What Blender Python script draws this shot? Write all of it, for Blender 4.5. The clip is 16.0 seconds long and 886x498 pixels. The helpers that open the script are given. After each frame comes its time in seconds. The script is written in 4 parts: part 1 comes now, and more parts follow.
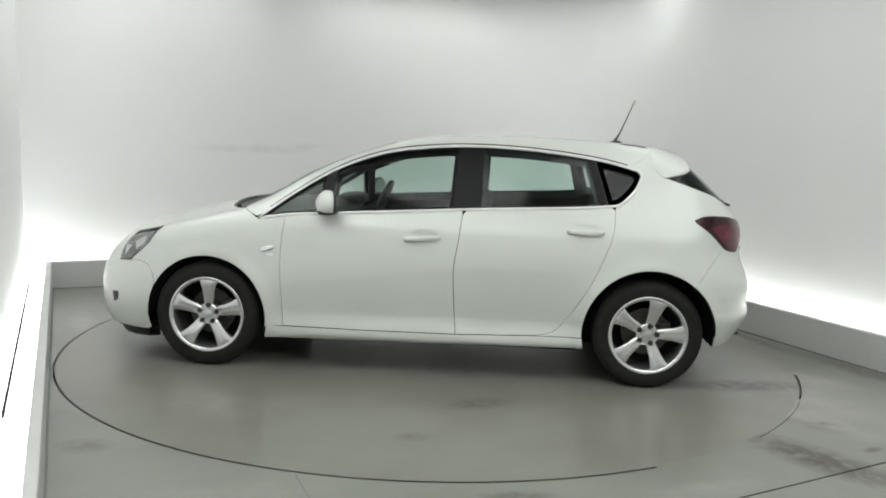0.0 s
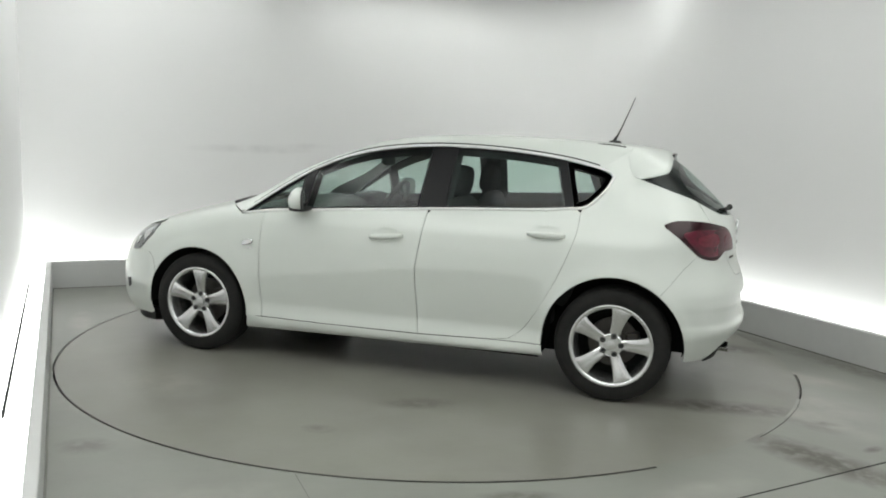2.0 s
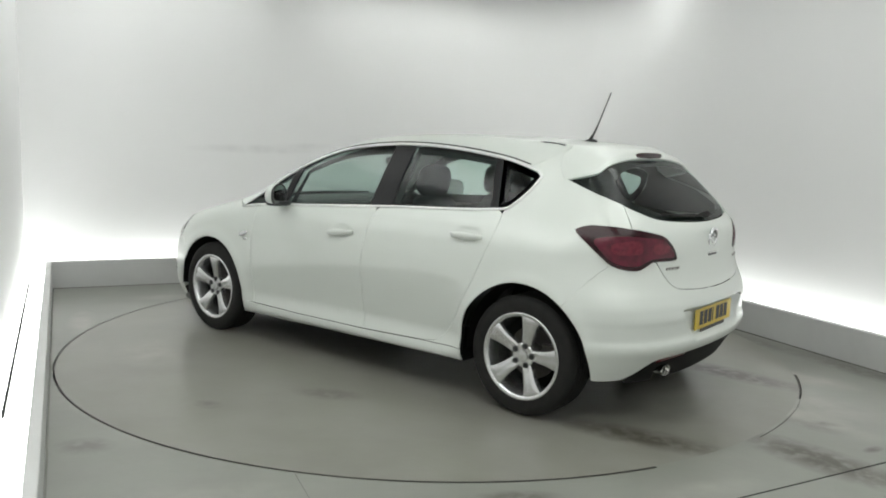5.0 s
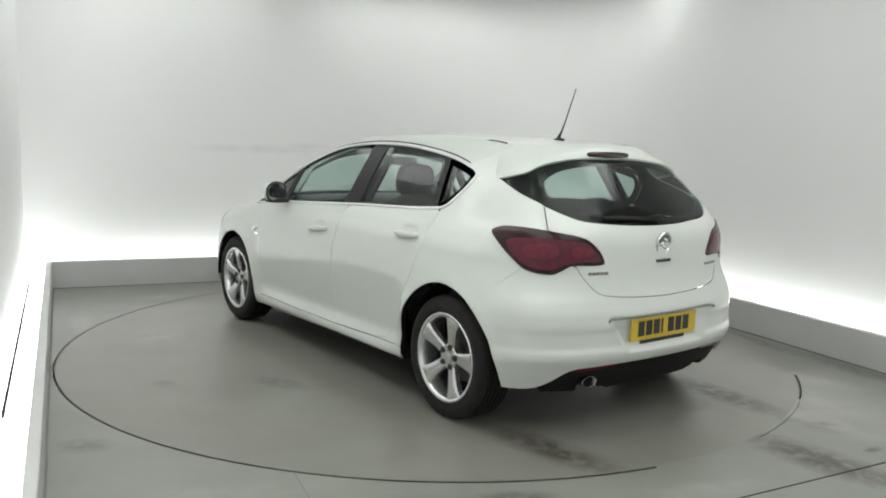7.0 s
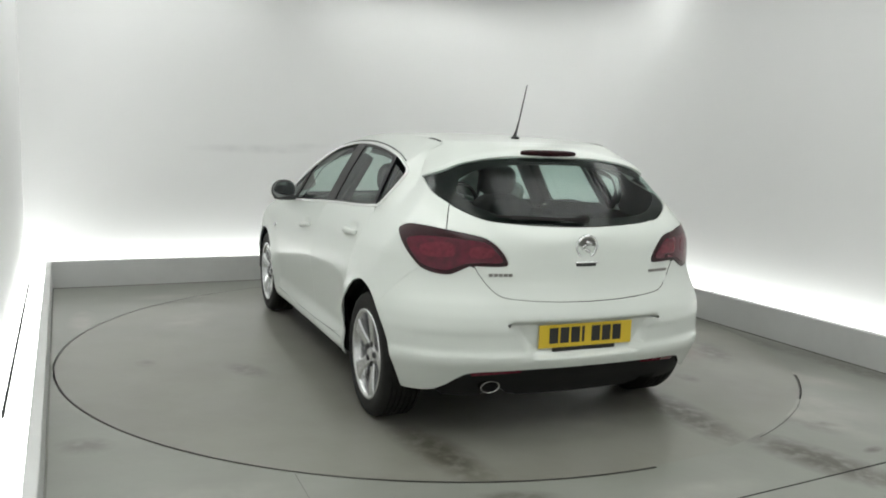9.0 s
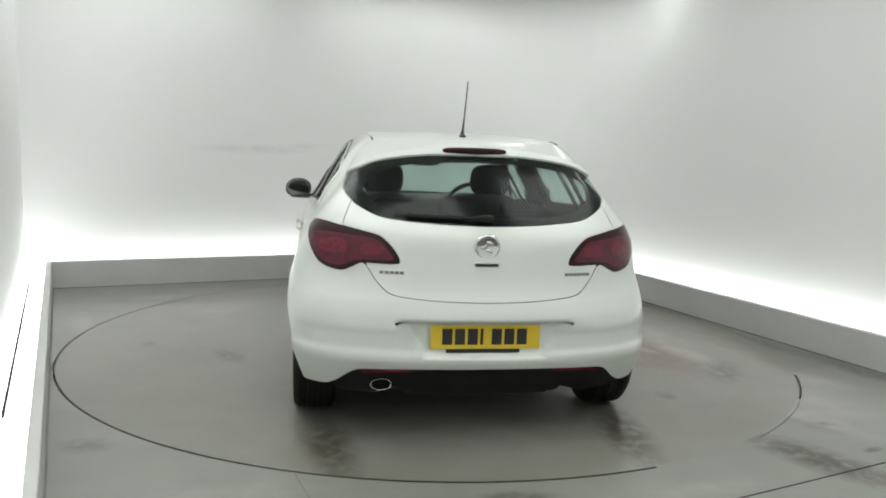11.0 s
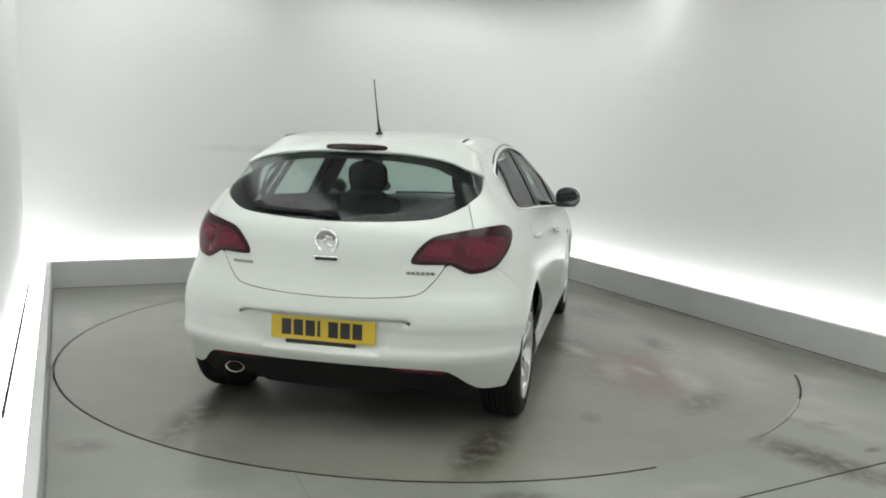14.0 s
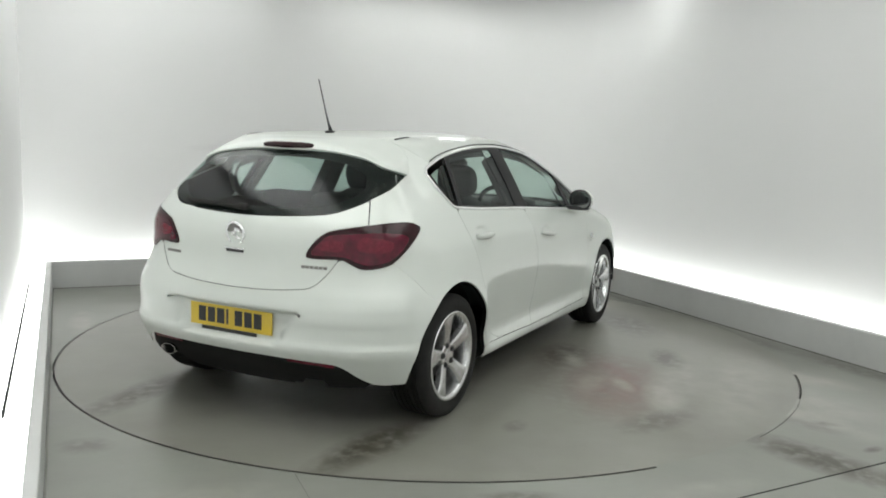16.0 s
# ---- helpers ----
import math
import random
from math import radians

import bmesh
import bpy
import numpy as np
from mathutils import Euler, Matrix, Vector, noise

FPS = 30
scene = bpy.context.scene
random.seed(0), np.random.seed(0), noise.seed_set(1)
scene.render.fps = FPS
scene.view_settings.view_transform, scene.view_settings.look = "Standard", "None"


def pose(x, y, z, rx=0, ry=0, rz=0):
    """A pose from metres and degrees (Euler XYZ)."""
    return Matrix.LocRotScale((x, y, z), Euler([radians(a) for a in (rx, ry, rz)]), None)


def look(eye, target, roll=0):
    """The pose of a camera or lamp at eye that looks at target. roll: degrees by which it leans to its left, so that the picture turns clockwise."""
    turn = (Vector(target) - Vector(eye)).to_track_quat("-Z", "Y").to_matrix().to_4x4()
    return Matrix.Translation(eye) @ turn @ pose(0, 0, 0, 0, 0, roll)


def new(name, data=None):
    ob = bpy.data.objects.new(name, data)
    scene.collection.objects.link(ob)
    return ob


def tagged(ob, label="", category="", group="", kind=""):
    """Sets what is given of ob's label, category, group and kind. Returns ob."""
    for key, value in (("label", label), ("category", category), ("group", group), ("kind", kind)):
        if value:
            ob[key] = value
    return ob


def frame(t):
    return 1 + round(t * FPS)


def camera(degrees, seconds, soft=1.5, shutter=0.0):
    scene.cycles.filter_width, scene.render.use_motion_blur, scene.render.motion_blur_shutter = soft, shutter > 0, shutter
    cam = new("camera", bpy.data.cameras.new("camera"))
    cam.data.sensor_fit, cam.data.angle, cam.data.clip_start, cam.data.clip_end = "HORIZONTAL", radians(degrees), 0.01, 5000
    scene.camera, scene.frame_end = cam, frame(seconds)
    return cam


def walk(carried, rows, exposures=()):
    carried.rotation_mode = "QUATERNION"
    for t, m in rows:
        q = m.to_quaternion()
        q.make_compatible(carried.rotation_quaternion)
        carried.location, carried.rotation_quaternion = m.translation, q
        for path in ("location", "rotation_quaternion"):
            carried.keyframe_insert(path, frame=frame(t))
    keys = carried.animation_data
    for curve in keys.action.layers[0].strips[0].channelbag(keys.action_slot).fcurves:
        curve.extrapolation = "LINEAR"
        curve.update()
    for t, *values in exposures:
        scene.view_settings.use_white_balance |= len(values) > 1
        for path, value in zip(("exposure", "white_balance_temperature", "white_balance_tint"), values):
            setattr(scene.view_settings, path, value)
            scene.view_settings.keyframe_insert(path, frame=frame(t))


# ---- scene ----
import itertools
from mathutils.geometry import delaunay_2d_cdt
from math import cos, pi, sin

# ---- camera: it stands still in a corner of the booth ----
cam = camera(57.24, 16.0, soft=1.9)
EYE = (0.0, -5.732, 1.436)
AIM = (EYE[0] + sin(radians(0.692)) * cos(radians(7.644)), EYE[1] + cos(radians(0.692)) * cos(radians(7.644)), EYE[2] - sin(radians(7.644)))
walk(cam, [(0.0, look(EYE, AIM, 1.905)), (16.0, look(EYE, AIM, 1.905))])

# ---- light ----
scene.view_settings.exposure = 0.0
world = bpy.data.worlds.new("world")
scene.world = world
world.use_nodes = True
world.node_tree.nodes["Background"].inputs[0].default_value = (0.9, 0.95, 1.0, 1)
world.node_tree.nodes["Background"].inputs[1].default_value = 0.05
STRIP, PANEL = 6.0, 7.1


# ---- materials ----
def material(name, color, rough=0.5, metal=0.0, coat=0.0, grain=None, stain=None, bump_size=None, bump_strength=0.1, emit=None, spots=(), **more):
    """A principled surface. grain, stain: (size per metre, amount, colour) of fine and broad variation."""
    m = bpy.data.materials.new(name)
    m.use_nodes = True
    nt = m.node_tree
    b = nt.nodes["Principled BSDF"]
    b.inputs["Roughness"].default_value, b.inputs["Metallic"].default_value, b.inputs["Coat Weight"].default_value = rough, metal, coat
    b.inputs["Base Color"].default_value = (*color, 1)
    for key, value in more.items():
        b.inputs[key.replace("_", " ")].default_value = value
    if emit:
        b.inputs["Emission Color"].default_value, b.inputs["Emission Strength"].default_value = (*emit[0], 1), emit[1]
    coords = nt.nodes.new("ShaderNodeTexCoord")
    last = None
    for k, layer in enumerate((stain, grain)):
        if not layer:
            continue
        size, amount, tint = layer
        n = nt.nodes.new("ShaderNodeTexNoise")
        n.inputs["Scale"].default_value, n.inputs["Detail"].default_value, n.inputs["Roughness"].default_value = size, 3, 0.45
        nt.links.new(coords.outputs["Object"], n.inputs["Vector"])
        ramp = nt.nodes.new("ShaderNodeMapRange")
        ramp.inputs[1].default_value, ramp.inputs[2].default_value, ramp.inputs[4].default_value = 0.30, 0.75, amount
        nt.links.new(n.outputs["Fac"], ramp.inputs[0])
        mix = nt.nodes.new("ShaderNodeMix")
        mix.data_type = "RGBA"
        nt.links.new(ramp.outputs[0], mix.inputs[0])
        if last:
            nt.links.new(last, mix.inputs[6])
        else:
            mix.inputs[6].default_value = (*color, 1)
        mix.inputs[7].default_value = (*tint, 1)
        last = mix.outputs[2]
    for x, y, rx, ry, turn, amount, tint, *rest in spots:
        z, rz = rest or (0, 1)
        place, far, edge, n, ramp, mul, mix = (nt.nodes.new("ShaderNode" + k) for k in ("Mapping", "VectorMath", "MapRange", "TexNoise", "MapRange", "Math", "Mix"))
        place.vector_type = "TEXTURE"
        place.inputs["Location"].default_value, place.inputs["Rotation"].default_value, place.inputs["Scale"].default_value = (x, y, z), (0, 0, radians(turn)), (rx, ry, rz)
        nt.links.new(coords.outputs["Object"], place.inputs["Vector"])
        far.operation = "LENGTH"
        nt.links.new(place.outputs[0], far.inputs[0])
        edge.inputs[1].default_value, edge.inputs[2].default_value, edge.inputs[3].default_value, edge.inputs[4].default_value = 0.35, 1.15, amount, 0.0
        nt.links.new(far.outputs["Value"], edge.inputs[0])
        soft = tint[0] > 0.15
        n.inputs["Scale"].default_value, n.inputs["Detail"].default_value = (6, 4) if soft else (14, 6)
        nt.links.new(coords.outputs["Object"], n.inputs["Vector"])
        ramp.inputs[1].default_value, ramp.inputs[2].default_value = (0.20, 0.68) if soft else (0.25, 0.54)
        nt.links.new(n.outputs["Fac"], ramp.inputs[0])
        mul.operation = "MULTIPLY"
        nt.links.new(edge.outputs[0], mul.inputs[0])
        nt.links.new(ramp.outputs[0], mul.inputs[1])
        mix.data_type = "RGBA"
        nt.links.new(mul.outputs[0], mix.inputs[0])
        nt.links.new(last, mix.inputs[6])
        mix.inputs[7].default_value = (*tint, 1)
        last = mix.outputs[2]
    if last:
        nt.links.new(last, b.inputs["Base Color"])
    if bump_size:
        n = nt.nodes.new("ShaderNodeTexNoise")
        n.inputs["Scale"].default_value, n.inputs["Detail"].default_value = bump_size, 4
        nt.links.new(coords.outputs["Object"], n.inputs["Vector"])
        bn = nt.nodes.new("ShaderNodeBump")
        bn.inputs["Strength"].default_value, bn.inputs["Distance"].default_value = bump_strength, 0.01
        nt.links.new(n.outputs["Fac"], bn.inputs["Height"])
        nt.links.new(bn.outputs[0], b.inputs["Normal"])
    return m


def glass(name, tint, rough=0.0):
    """Thin tinted pane: most light passes straight on, tinted, and a Fresnel share is mirrored."""
    m = bpy.data.materials.new(name)
    m.use_nodes = True
    nt = m.node_tree
    nt.nodes.clear()
    out, mix, clear, gloss, facing, power, scale = (nt.nodes.new("ShaderNode" + k) for k in ("OutputMaterial", "MixShader", "BsdfTransparent", "BsdfGlossy", "LayerWeight", "Math", "Math"))
    clear.inputs[0].default_value = (*tint, 1)
    gloss.inputs["Roughness"].default_value = 0.07 + rough
    facing.inputs["Blend"].default_value = 0.5
    power.operation, power.inputs[1].default_value = "POWER", 4.0
    scale.operation, scale.inputs[1].default_value, scale.inputs[2].default_value = "MULTIPLY_ADD", 0.55, 0.034
    nt.links.new(facing.outputs["Facing"], power.inputs[0])
    nt.links.new(power.outputs[0], scale.inputs[0])
    nt.links.new(scale.outputs[0], mix.inputs[0])
    nt.links.new(clear.outputs[0], mix.inputs[1])
    nt.links.new(gloss.outputs[0], mix.inputs[2])
    nt.links.new(mix.outputs[0], out.inputs[0])
    return m


PAINT = material("white_paint", (0.655, 0.685, 0.65), 0.36, coat=0.5, Coat_Roughness=0.07, grain=(9, 0.10, (0.62, 0.65, 0.62)))
BLACK = material("black_plastic", (0.018, 0.018, 0.019), 0.45, bump_size=260, bump_strength=0.08)
TRIM = material("gloss_black_trim", (0.007, 0.007, 0.008), 0.38, Specular_IOR_Level=0.2)
LINER = material("matte_near_black", (0.006, 0.006, 0.006), 0.95, Specular_IOR_Level=0.2)
UNDER = material("dusty_black_plastic", (0.008, 0.008, 0.008), 0.7, Specular_IOR_Level=0.2, grain=(12, 0.5, (0.014, 0.013, 0.012)))
CLOTH = material("dark_cloth", (0.035, 0.036, 0.04), 0.9, grain=(90, 0.5, (0.055, 0.056, 0.06)))
HEADLINER = material("grey_headliner", (0.20, 0.20, 0.19), 0.9)
BRIGHT_TRIM = material("bright_trim", (0.86, 0.87, 0.86), 0.25, 0.1)
CHROME = material("chrome", (0.82, 0.83, 0.84), 0.12, 1.0)
ALLOY = material("silver_alloy", (0.74, 0.745, 0.75), 0.24, 0.92, grain=(30, 0.25, (0.60, 0.60, 0.61)))
DULL_CHROME = material("sooty_chrome", (0.48, 0.475, 0.46), 0.22, 1.0, grain=(40, 0.5, (0.30, 0.29, 0.28)))
MIRROR = material("mirror_glass", (0.30, 0.31, 0.31), 0.04, 1.0)
OLD_STEEL = material("dull_steel", (0.09, 0.085, 0.08), 0.5, 0.8, grain=(20, 0.5, (0.06, 0.052, 0.045)))
STEEL = material("brake_steel", (0.26, 0.25, 0.24), 0.4, 0.9)
RUBBER = material("tyre_rubber", (0.010, 0.010, 0.0095), 0.75, Specular_IOR_Level=0.32, grain=(25, 0.5, (0.020, 0.019, 0.017)), bump_size=120, bump_strength=0.15)
WINDOW = glass("window_glass", (0.73, 0.84, 0.80))
REAR_GLASS = glass("rear_glass", (0.63, 0.75, 0.71), 0.03)
RED = material("red_lens", (0.060, 0.003, 0.012), 0.2, coat=0.12, grain=(26, 0.8, (0.13, 0.006, 0.024)))
RED_BRIGHT = material("bright_red_lens", (0.095, 0.004, 0.016), 0.2, coat=0.12, grain=(60, 0.7, (0.20, 0.016, 0.036)))
SMOKE = material("smoked_red_lens", (0.024, 0.003, 0.006), 0.2, coat=0.12, Specular_IOR_Level=0.35)
LAMP_GREY = material("headlamp_inside", (0.24, 0.25, 0.25), 0.25, 0.4, coat=1.0, grain=(28, 0.8, (0.09, 0.095, 0.10)))
LAMP_SILVER = material("lamp_reflector", (0.8, 0.8, 0.8), 0.1, 1.0)
PLATE = material("yellow_plate", (0.66, 0.47, 0.035), 0.35, grain=(60, 0.2, (0.58, 0.40, 0.03)))
INK = material("plate_ink", (0.02, 0.02, 0.02), 0.5)
WALL = material("white_wall_paint", (0.792, 0.788, 0.790), 0.6, stain=(0.7, 0.35, (0.742, 0.738, 0.740)), grain=(6, 0.15, (0.762, 0.758, 0.760)), bump_size=30, bump_strength=0.03,
                spots=((-1.80, 2.42, 0.62, 0.3, 24.6, 0.65, (0.60, 0.595, 0.60), 1.285, 0.045), (-1.35, 2.63, 0.30, 0.3, 24.6, 0.5, (0.62, 0.615, 0.62), 1.33, 0.03)))
KERB = material("grey_kerb_paint", (0.55, 0.553, 0.55), 0.5, stain=(2.2, 0.55, (0.46, 0.458, 0.445)), grain=(14, 0.35, (0.58, 0.58, 0.57)), bump_size=40, bump_strength=0.06)
MAUVE = (0.150, 0.128, 0.112)
BROWN, DARK, DUST_AND_SHEEN, RUST = (0.055, 0.047, 0.034), (0.118, 0.113, 0.096), (0.36, 0.35, 0.32), (0.185, 0.102, 0.085)
# Pale patches towards the east kerb: dust, plus reflected strip light painted in.
FLOOR = material("grey_floor_paint", (0.245, 0.256, 0.226), 0.30, stain=(1.3, 0.70, (0.178, 0.178, 0.158)), grain=(4.2, 0.45, (0.275, 0.273, 0.252)), bump_size=14, bump_strength=0.05,
                 spots=((1.86, -2.08, 0.44, 0.16, -54, 1.0, BROWN), (2.3, -2.5, 0.35, 0.15, -50, 0.9, BROWN), (0.38, -2.57, 0.17, 0.05, 5, 0.9, DARK), (-1.56, -2.17, 0.13, 0.10, 0, 0.7, DARK), (-2.35, 1.25, 0.35, 0.12, 20, 0.6, DUST_AND_SHEEN),
                        (2.2, -1.2, 0.45, 0.30, -60, 0.7, DUST_AND_SHEEN), (2.05, -1.6, 0.16, 0.08, -50, 0.7, DARK), (-1.9, -1.55, 0.30, 0.12, -60, 0.5, DUST_AND_SHEEN), (-0.8, -2.62, 0.4, 0.10, 10, 0.5, DUST_AND_SHEEN), (2.45, 0.3, 0.5, 0.12, -66, 0.6, BROWN), (2.17, 1.05, 0.55, 0.11, -65.4, 0.85, DARK), (2.83, -0.42, 0.55, 0.12, -65.4, 0.85, DARK), (1.85, 1.75, 0.5, 0.08, -65.4, 0.6, BROWN), (2.45, -0.75, 0.28, 0.16, -40, 0.9, DUST_AND_SHEEN), (1.2, -2.45, 0.3, 0.08, 20, 0.5, DUST_AND_SHEEN), (2.13, -1.57, 0.09, 0.04, -20, 0.9, BROWN), (2.19, -1.93, 0.07, 0.03, 30, 0.9, BROWN), (-2.60, 0.22, 0.40, 0.10, -68, 0.95, DUST_AND_SHEEN), (2.72, 0.40, 0.7, 0.16, -65, 0.8, DUST_AND_SHEEN), (2.05, -1.45, 0.5, 0.14, -55, 0.7, DUST_AND_SHEEN)))
DISC = material("grey_disc_paint", (0.234, 0.236, 0.200), 0.28, stain=(1.2, 0.75, (0.172, 0.165, 0.145)), grain=(3.8, 0.45, (0.262, 0.258, 0.238)), bump_size=12, bump_strength=0.05,
                spots=((0.35, 1.30, 0.95, 0.52, 25, 0.75, MAUVE), (1.92, -0.91, 0.46, 0.13, 5, 0.9, BROWN), (1.98, 0.58, 0.46, 0.14, -10, 1.0, BROWN), (0.42, 1.42, 0.66, 0.30, 10, 1.0, RUST), (-0.10, 0.95, 0.32, 0.20, 0, 0.8, BROWN), (0.28, -1.40, 0.20, 0.10, 20, 0.85, DARK),
                       (1.43, 1.10, 0.10, 0.06, 0, 0.8, DARK), (-0.08, -1.94, 0.09, 0.06, 0, 0.7, DARK), (0.1, 1.75, 0.7, 0.18, 0, 0.8, DUST_AND_SHEEN), (0.55, 1.72, 0.35, 0.12, 12, 0.95, DUST_AND_SHEEN), (0.42, 1.28, 0.30, 0.10, 0, 0.7, DUST_AND_SHEEN), (-0.35, 1.62, 0.28, 0.12, 15, 0.7, BROWN), (-1.3, 1.2, 0.5, 0.25, 30, 0.6, BROWN),
                       (1.75, -0.1, 0.5, 0.35, 60, 0.5, DUST_AND_SHEEN), (-1.2, -1.5, 0.35, 0.2, -30, 0.6, DUST_AND_SHEEN), (1.0, 1.75, 0.3, 0.12, -30, 0.6, BROWN), (-0.02, 1.03, 0.24, 0.08, 30, 0.95, DUST_AND_SHEEN), (0.42, 1.46, 0.16, 0.06, 30, 0.8, DUST_AND_SHEEN), (0.05, 2.1, 0.9, 0.22, 0, 0.7, DUST_AND_SHEEN)))
JOINT = material("dirty_seal", (0.10, 0.097, 0.088), 0.8, stain=(3, 0.9, (0.20, 0.195, 0.18)))
SEAL = material("grey_seal", (0.20, 0.20, 0.185), 0.8, stain=(3, 0.8, (0.27, 0.27, 0.25)))
GAP = material("dark_gap", (0.02, 0.02, 0.02), 0.9)
STRIP_LIGHT = material("strip_light", (0.9, 0.9, 0.9), 0.5, emit=((0.965, 1.0, 0.96), STRIP))
MID_LIGHT = material("mid_light", (0.9, 0.9, 0.9), 0.5, emit=((0.965, 1.0, 0.965), 2.72))
SOFT_LIGHT = material("soft_light", (0.9, 0.9, 0.9), 0.5, emit=((0.965, 1.0, 0.96), 1.95))
PANEL_LIGHT = material("panel_light", (0.9, 0.9, 0.9), 0.5, emit=((0.965, 1.0, 0.96), PANEL))


# ---- mesh helpers ----
def part(name, bm, mat, parent=None, label="", smooth=False):
    me = bpy.data.meshes.new(name)
    bm.to_mesh(me)
    bm.free()
    me.materials.append(mat)
    if smooth:
        me.polygons.foreach_set("use_smooth", [True] * len(me.polygons))
    ob = new(name, me)
    ob.parent = parent
    if label:
        tagged(ob, label)
    return ob


def mesh_part(name, verts, faces, mat, parent=None, label="", normals=None, smooth=True):
    me = bpy.data.meshes.new(name)
    me.from_pydata([tuple(v) for v in verts], [], faces)
    me.materials.append(mat)
    if smooth:
        me.polygons.foreach_set("use_smooth", [True] * len(me.polygons))
    if normals is not None:
        me.normals_split_custom_set_from_vertices([tuple(n) for n in normals])
    ob = new(name, me)
    ob.parent = parent
    if label:
        tagged(ob, label)
    return ob


def box(bm, x0, x1, y0, y1, z0, z1, m=None, bevel=0.0):
    vs = [bm.verts.new((x, y, z)) for x, y, z in itertools.product((x0, x1), (y0, y1), (z0, z1))]
    fs = [bm.faces.new([vs[i] for i in f]) for f in ((0, 1, 3, 2), (4, 6, 7, 5), (0, 4, 5, 1), (2, 3, 7, 6), (0, 2, 6, 4), (1, 5, 7, 3))]
    if bevel:
        es = list({e for f in fs for e in f.edges})
        r = bmesh.ops.bevel(bm, geom=es, offset=bevel, segments=3, profile=0.5, affect="EDGES")
        vs = list({v for f in r["faces"] for v in f.verts} | {v for v in vs if v.is_valid})
    if m is not None:
        bmesh.ops.transform(bm, matrix=m, verts=vs)
    return vs


def lathe(bm, profile, steps=48, axis="y"):
    """Turns (radius, height) points round an axis."""
    rings = []
    for k in range(steps):
        a = 2 * pi * k / steps
        rings.append([bm.verts.new((r * cos(a), h, r * sin(a)) if axis == "y" else (r * cos(a), r * sin(a), h)) for r, h in profile])
    for k in range(steps):
        a, b = rings[k], rings[(k + 1) % steps]
        for i in range(len(profile) - 1):
            bm.faces.new((a[i], a[i + 1], b[i + 1], b[i]) if axis == "y" else (a[i], b[i], b[i + 1], a[i + 1]))
    return rings


def tube(bm, pts, r, sides=8, closed=False, flat=1.0):
    """A round bar along points."""
    pts = [Vector(p) for p in pts]
    rings = []
    for i, p in enumerate(pts):
        a = pts[i - 1] if i or closed else p
        b = pts[(i + 1) % len(pts)] if i < len(pts) - 1 or closed else p
        d = (b - a).normalized()
        u = d.cross(Vector((0, 0, 1)) if abs(d.z) < 0.9 else Vector((1, 0, 0))).normalized()
        w = u.cross(d)
        rad = r[i] if isinstance(r, (list, tuple)) else r
        rings.append([bm.verts.new(p + rad * (cos(2 * pi * k / sides) * u + flat * sin(2 * pi * k / sides) * w)) for k in range(sides)])
    for i in range(len(rings) if closed else len(rings) - 1):
        a, b = rings[i], rings[(i + 1) % len(rings)]
        for k in range(sides):
            bm.faces.new((a[k], a[(k + 1) % sides], b[(k + 1) % sides], b[k]))
    if not closed:
        bm.faces.new(rings[0][::-1]), bm.faces.new(rings[-1])


def spline(pts, step=0.03, closed=False):
    """Catmull-Rom through the points, about step apart."""
    P = [np.array(p, float) for p in pts]
    n = len(P)
    out = []
    for i in range(n if closed else n - 1):
        p0 = P[i - 1] if i or closed else 2 * P[0] - P[1]
        p1, p2 = P[i], P[(i + 1) % n]
        p3 = P[(i + 2) % n] if i + 2 < n or closed else 2 * P[-1] - P[-2]
        k = max(1, int(round(np.linalg.norm(p2 - p1) / step)))
        for j in range(k):
            s = j / k
            out.append(0.5 * (2 * p1 + (p2 - p0) * s + (2 * p0 - 5 * p1 + 4 * p2 - p3) * s * s + (3 * p1 - p0 - 3 * p2 + p3) * s ** 3))
    if not closed:
        out.append(P[-1])
    return out


# ---- the booth: its walls stand 24.6 degrees askew to the camera; u runs along the back wall, v towards it ----
BOOTH = pose(0, 0, 0, 0, 0, 24.6)
U0, U1, V0, V1 = -2.483, 2.512, -6.2, 2.735
SLOT, KERB_T, KERB_H, CEIL = 0.22, 0.05, 0.245, 3.0
DISC_R = 2.465


def booth_part(name, bm, mat, label="", category="", parent=None):
    bm.transform(BOOTH) if parent is None else None
    ob = part(name, bm, mat, parent)
    if parent is None:
        tagged(ob, label, category, kind="structure")
    return ob


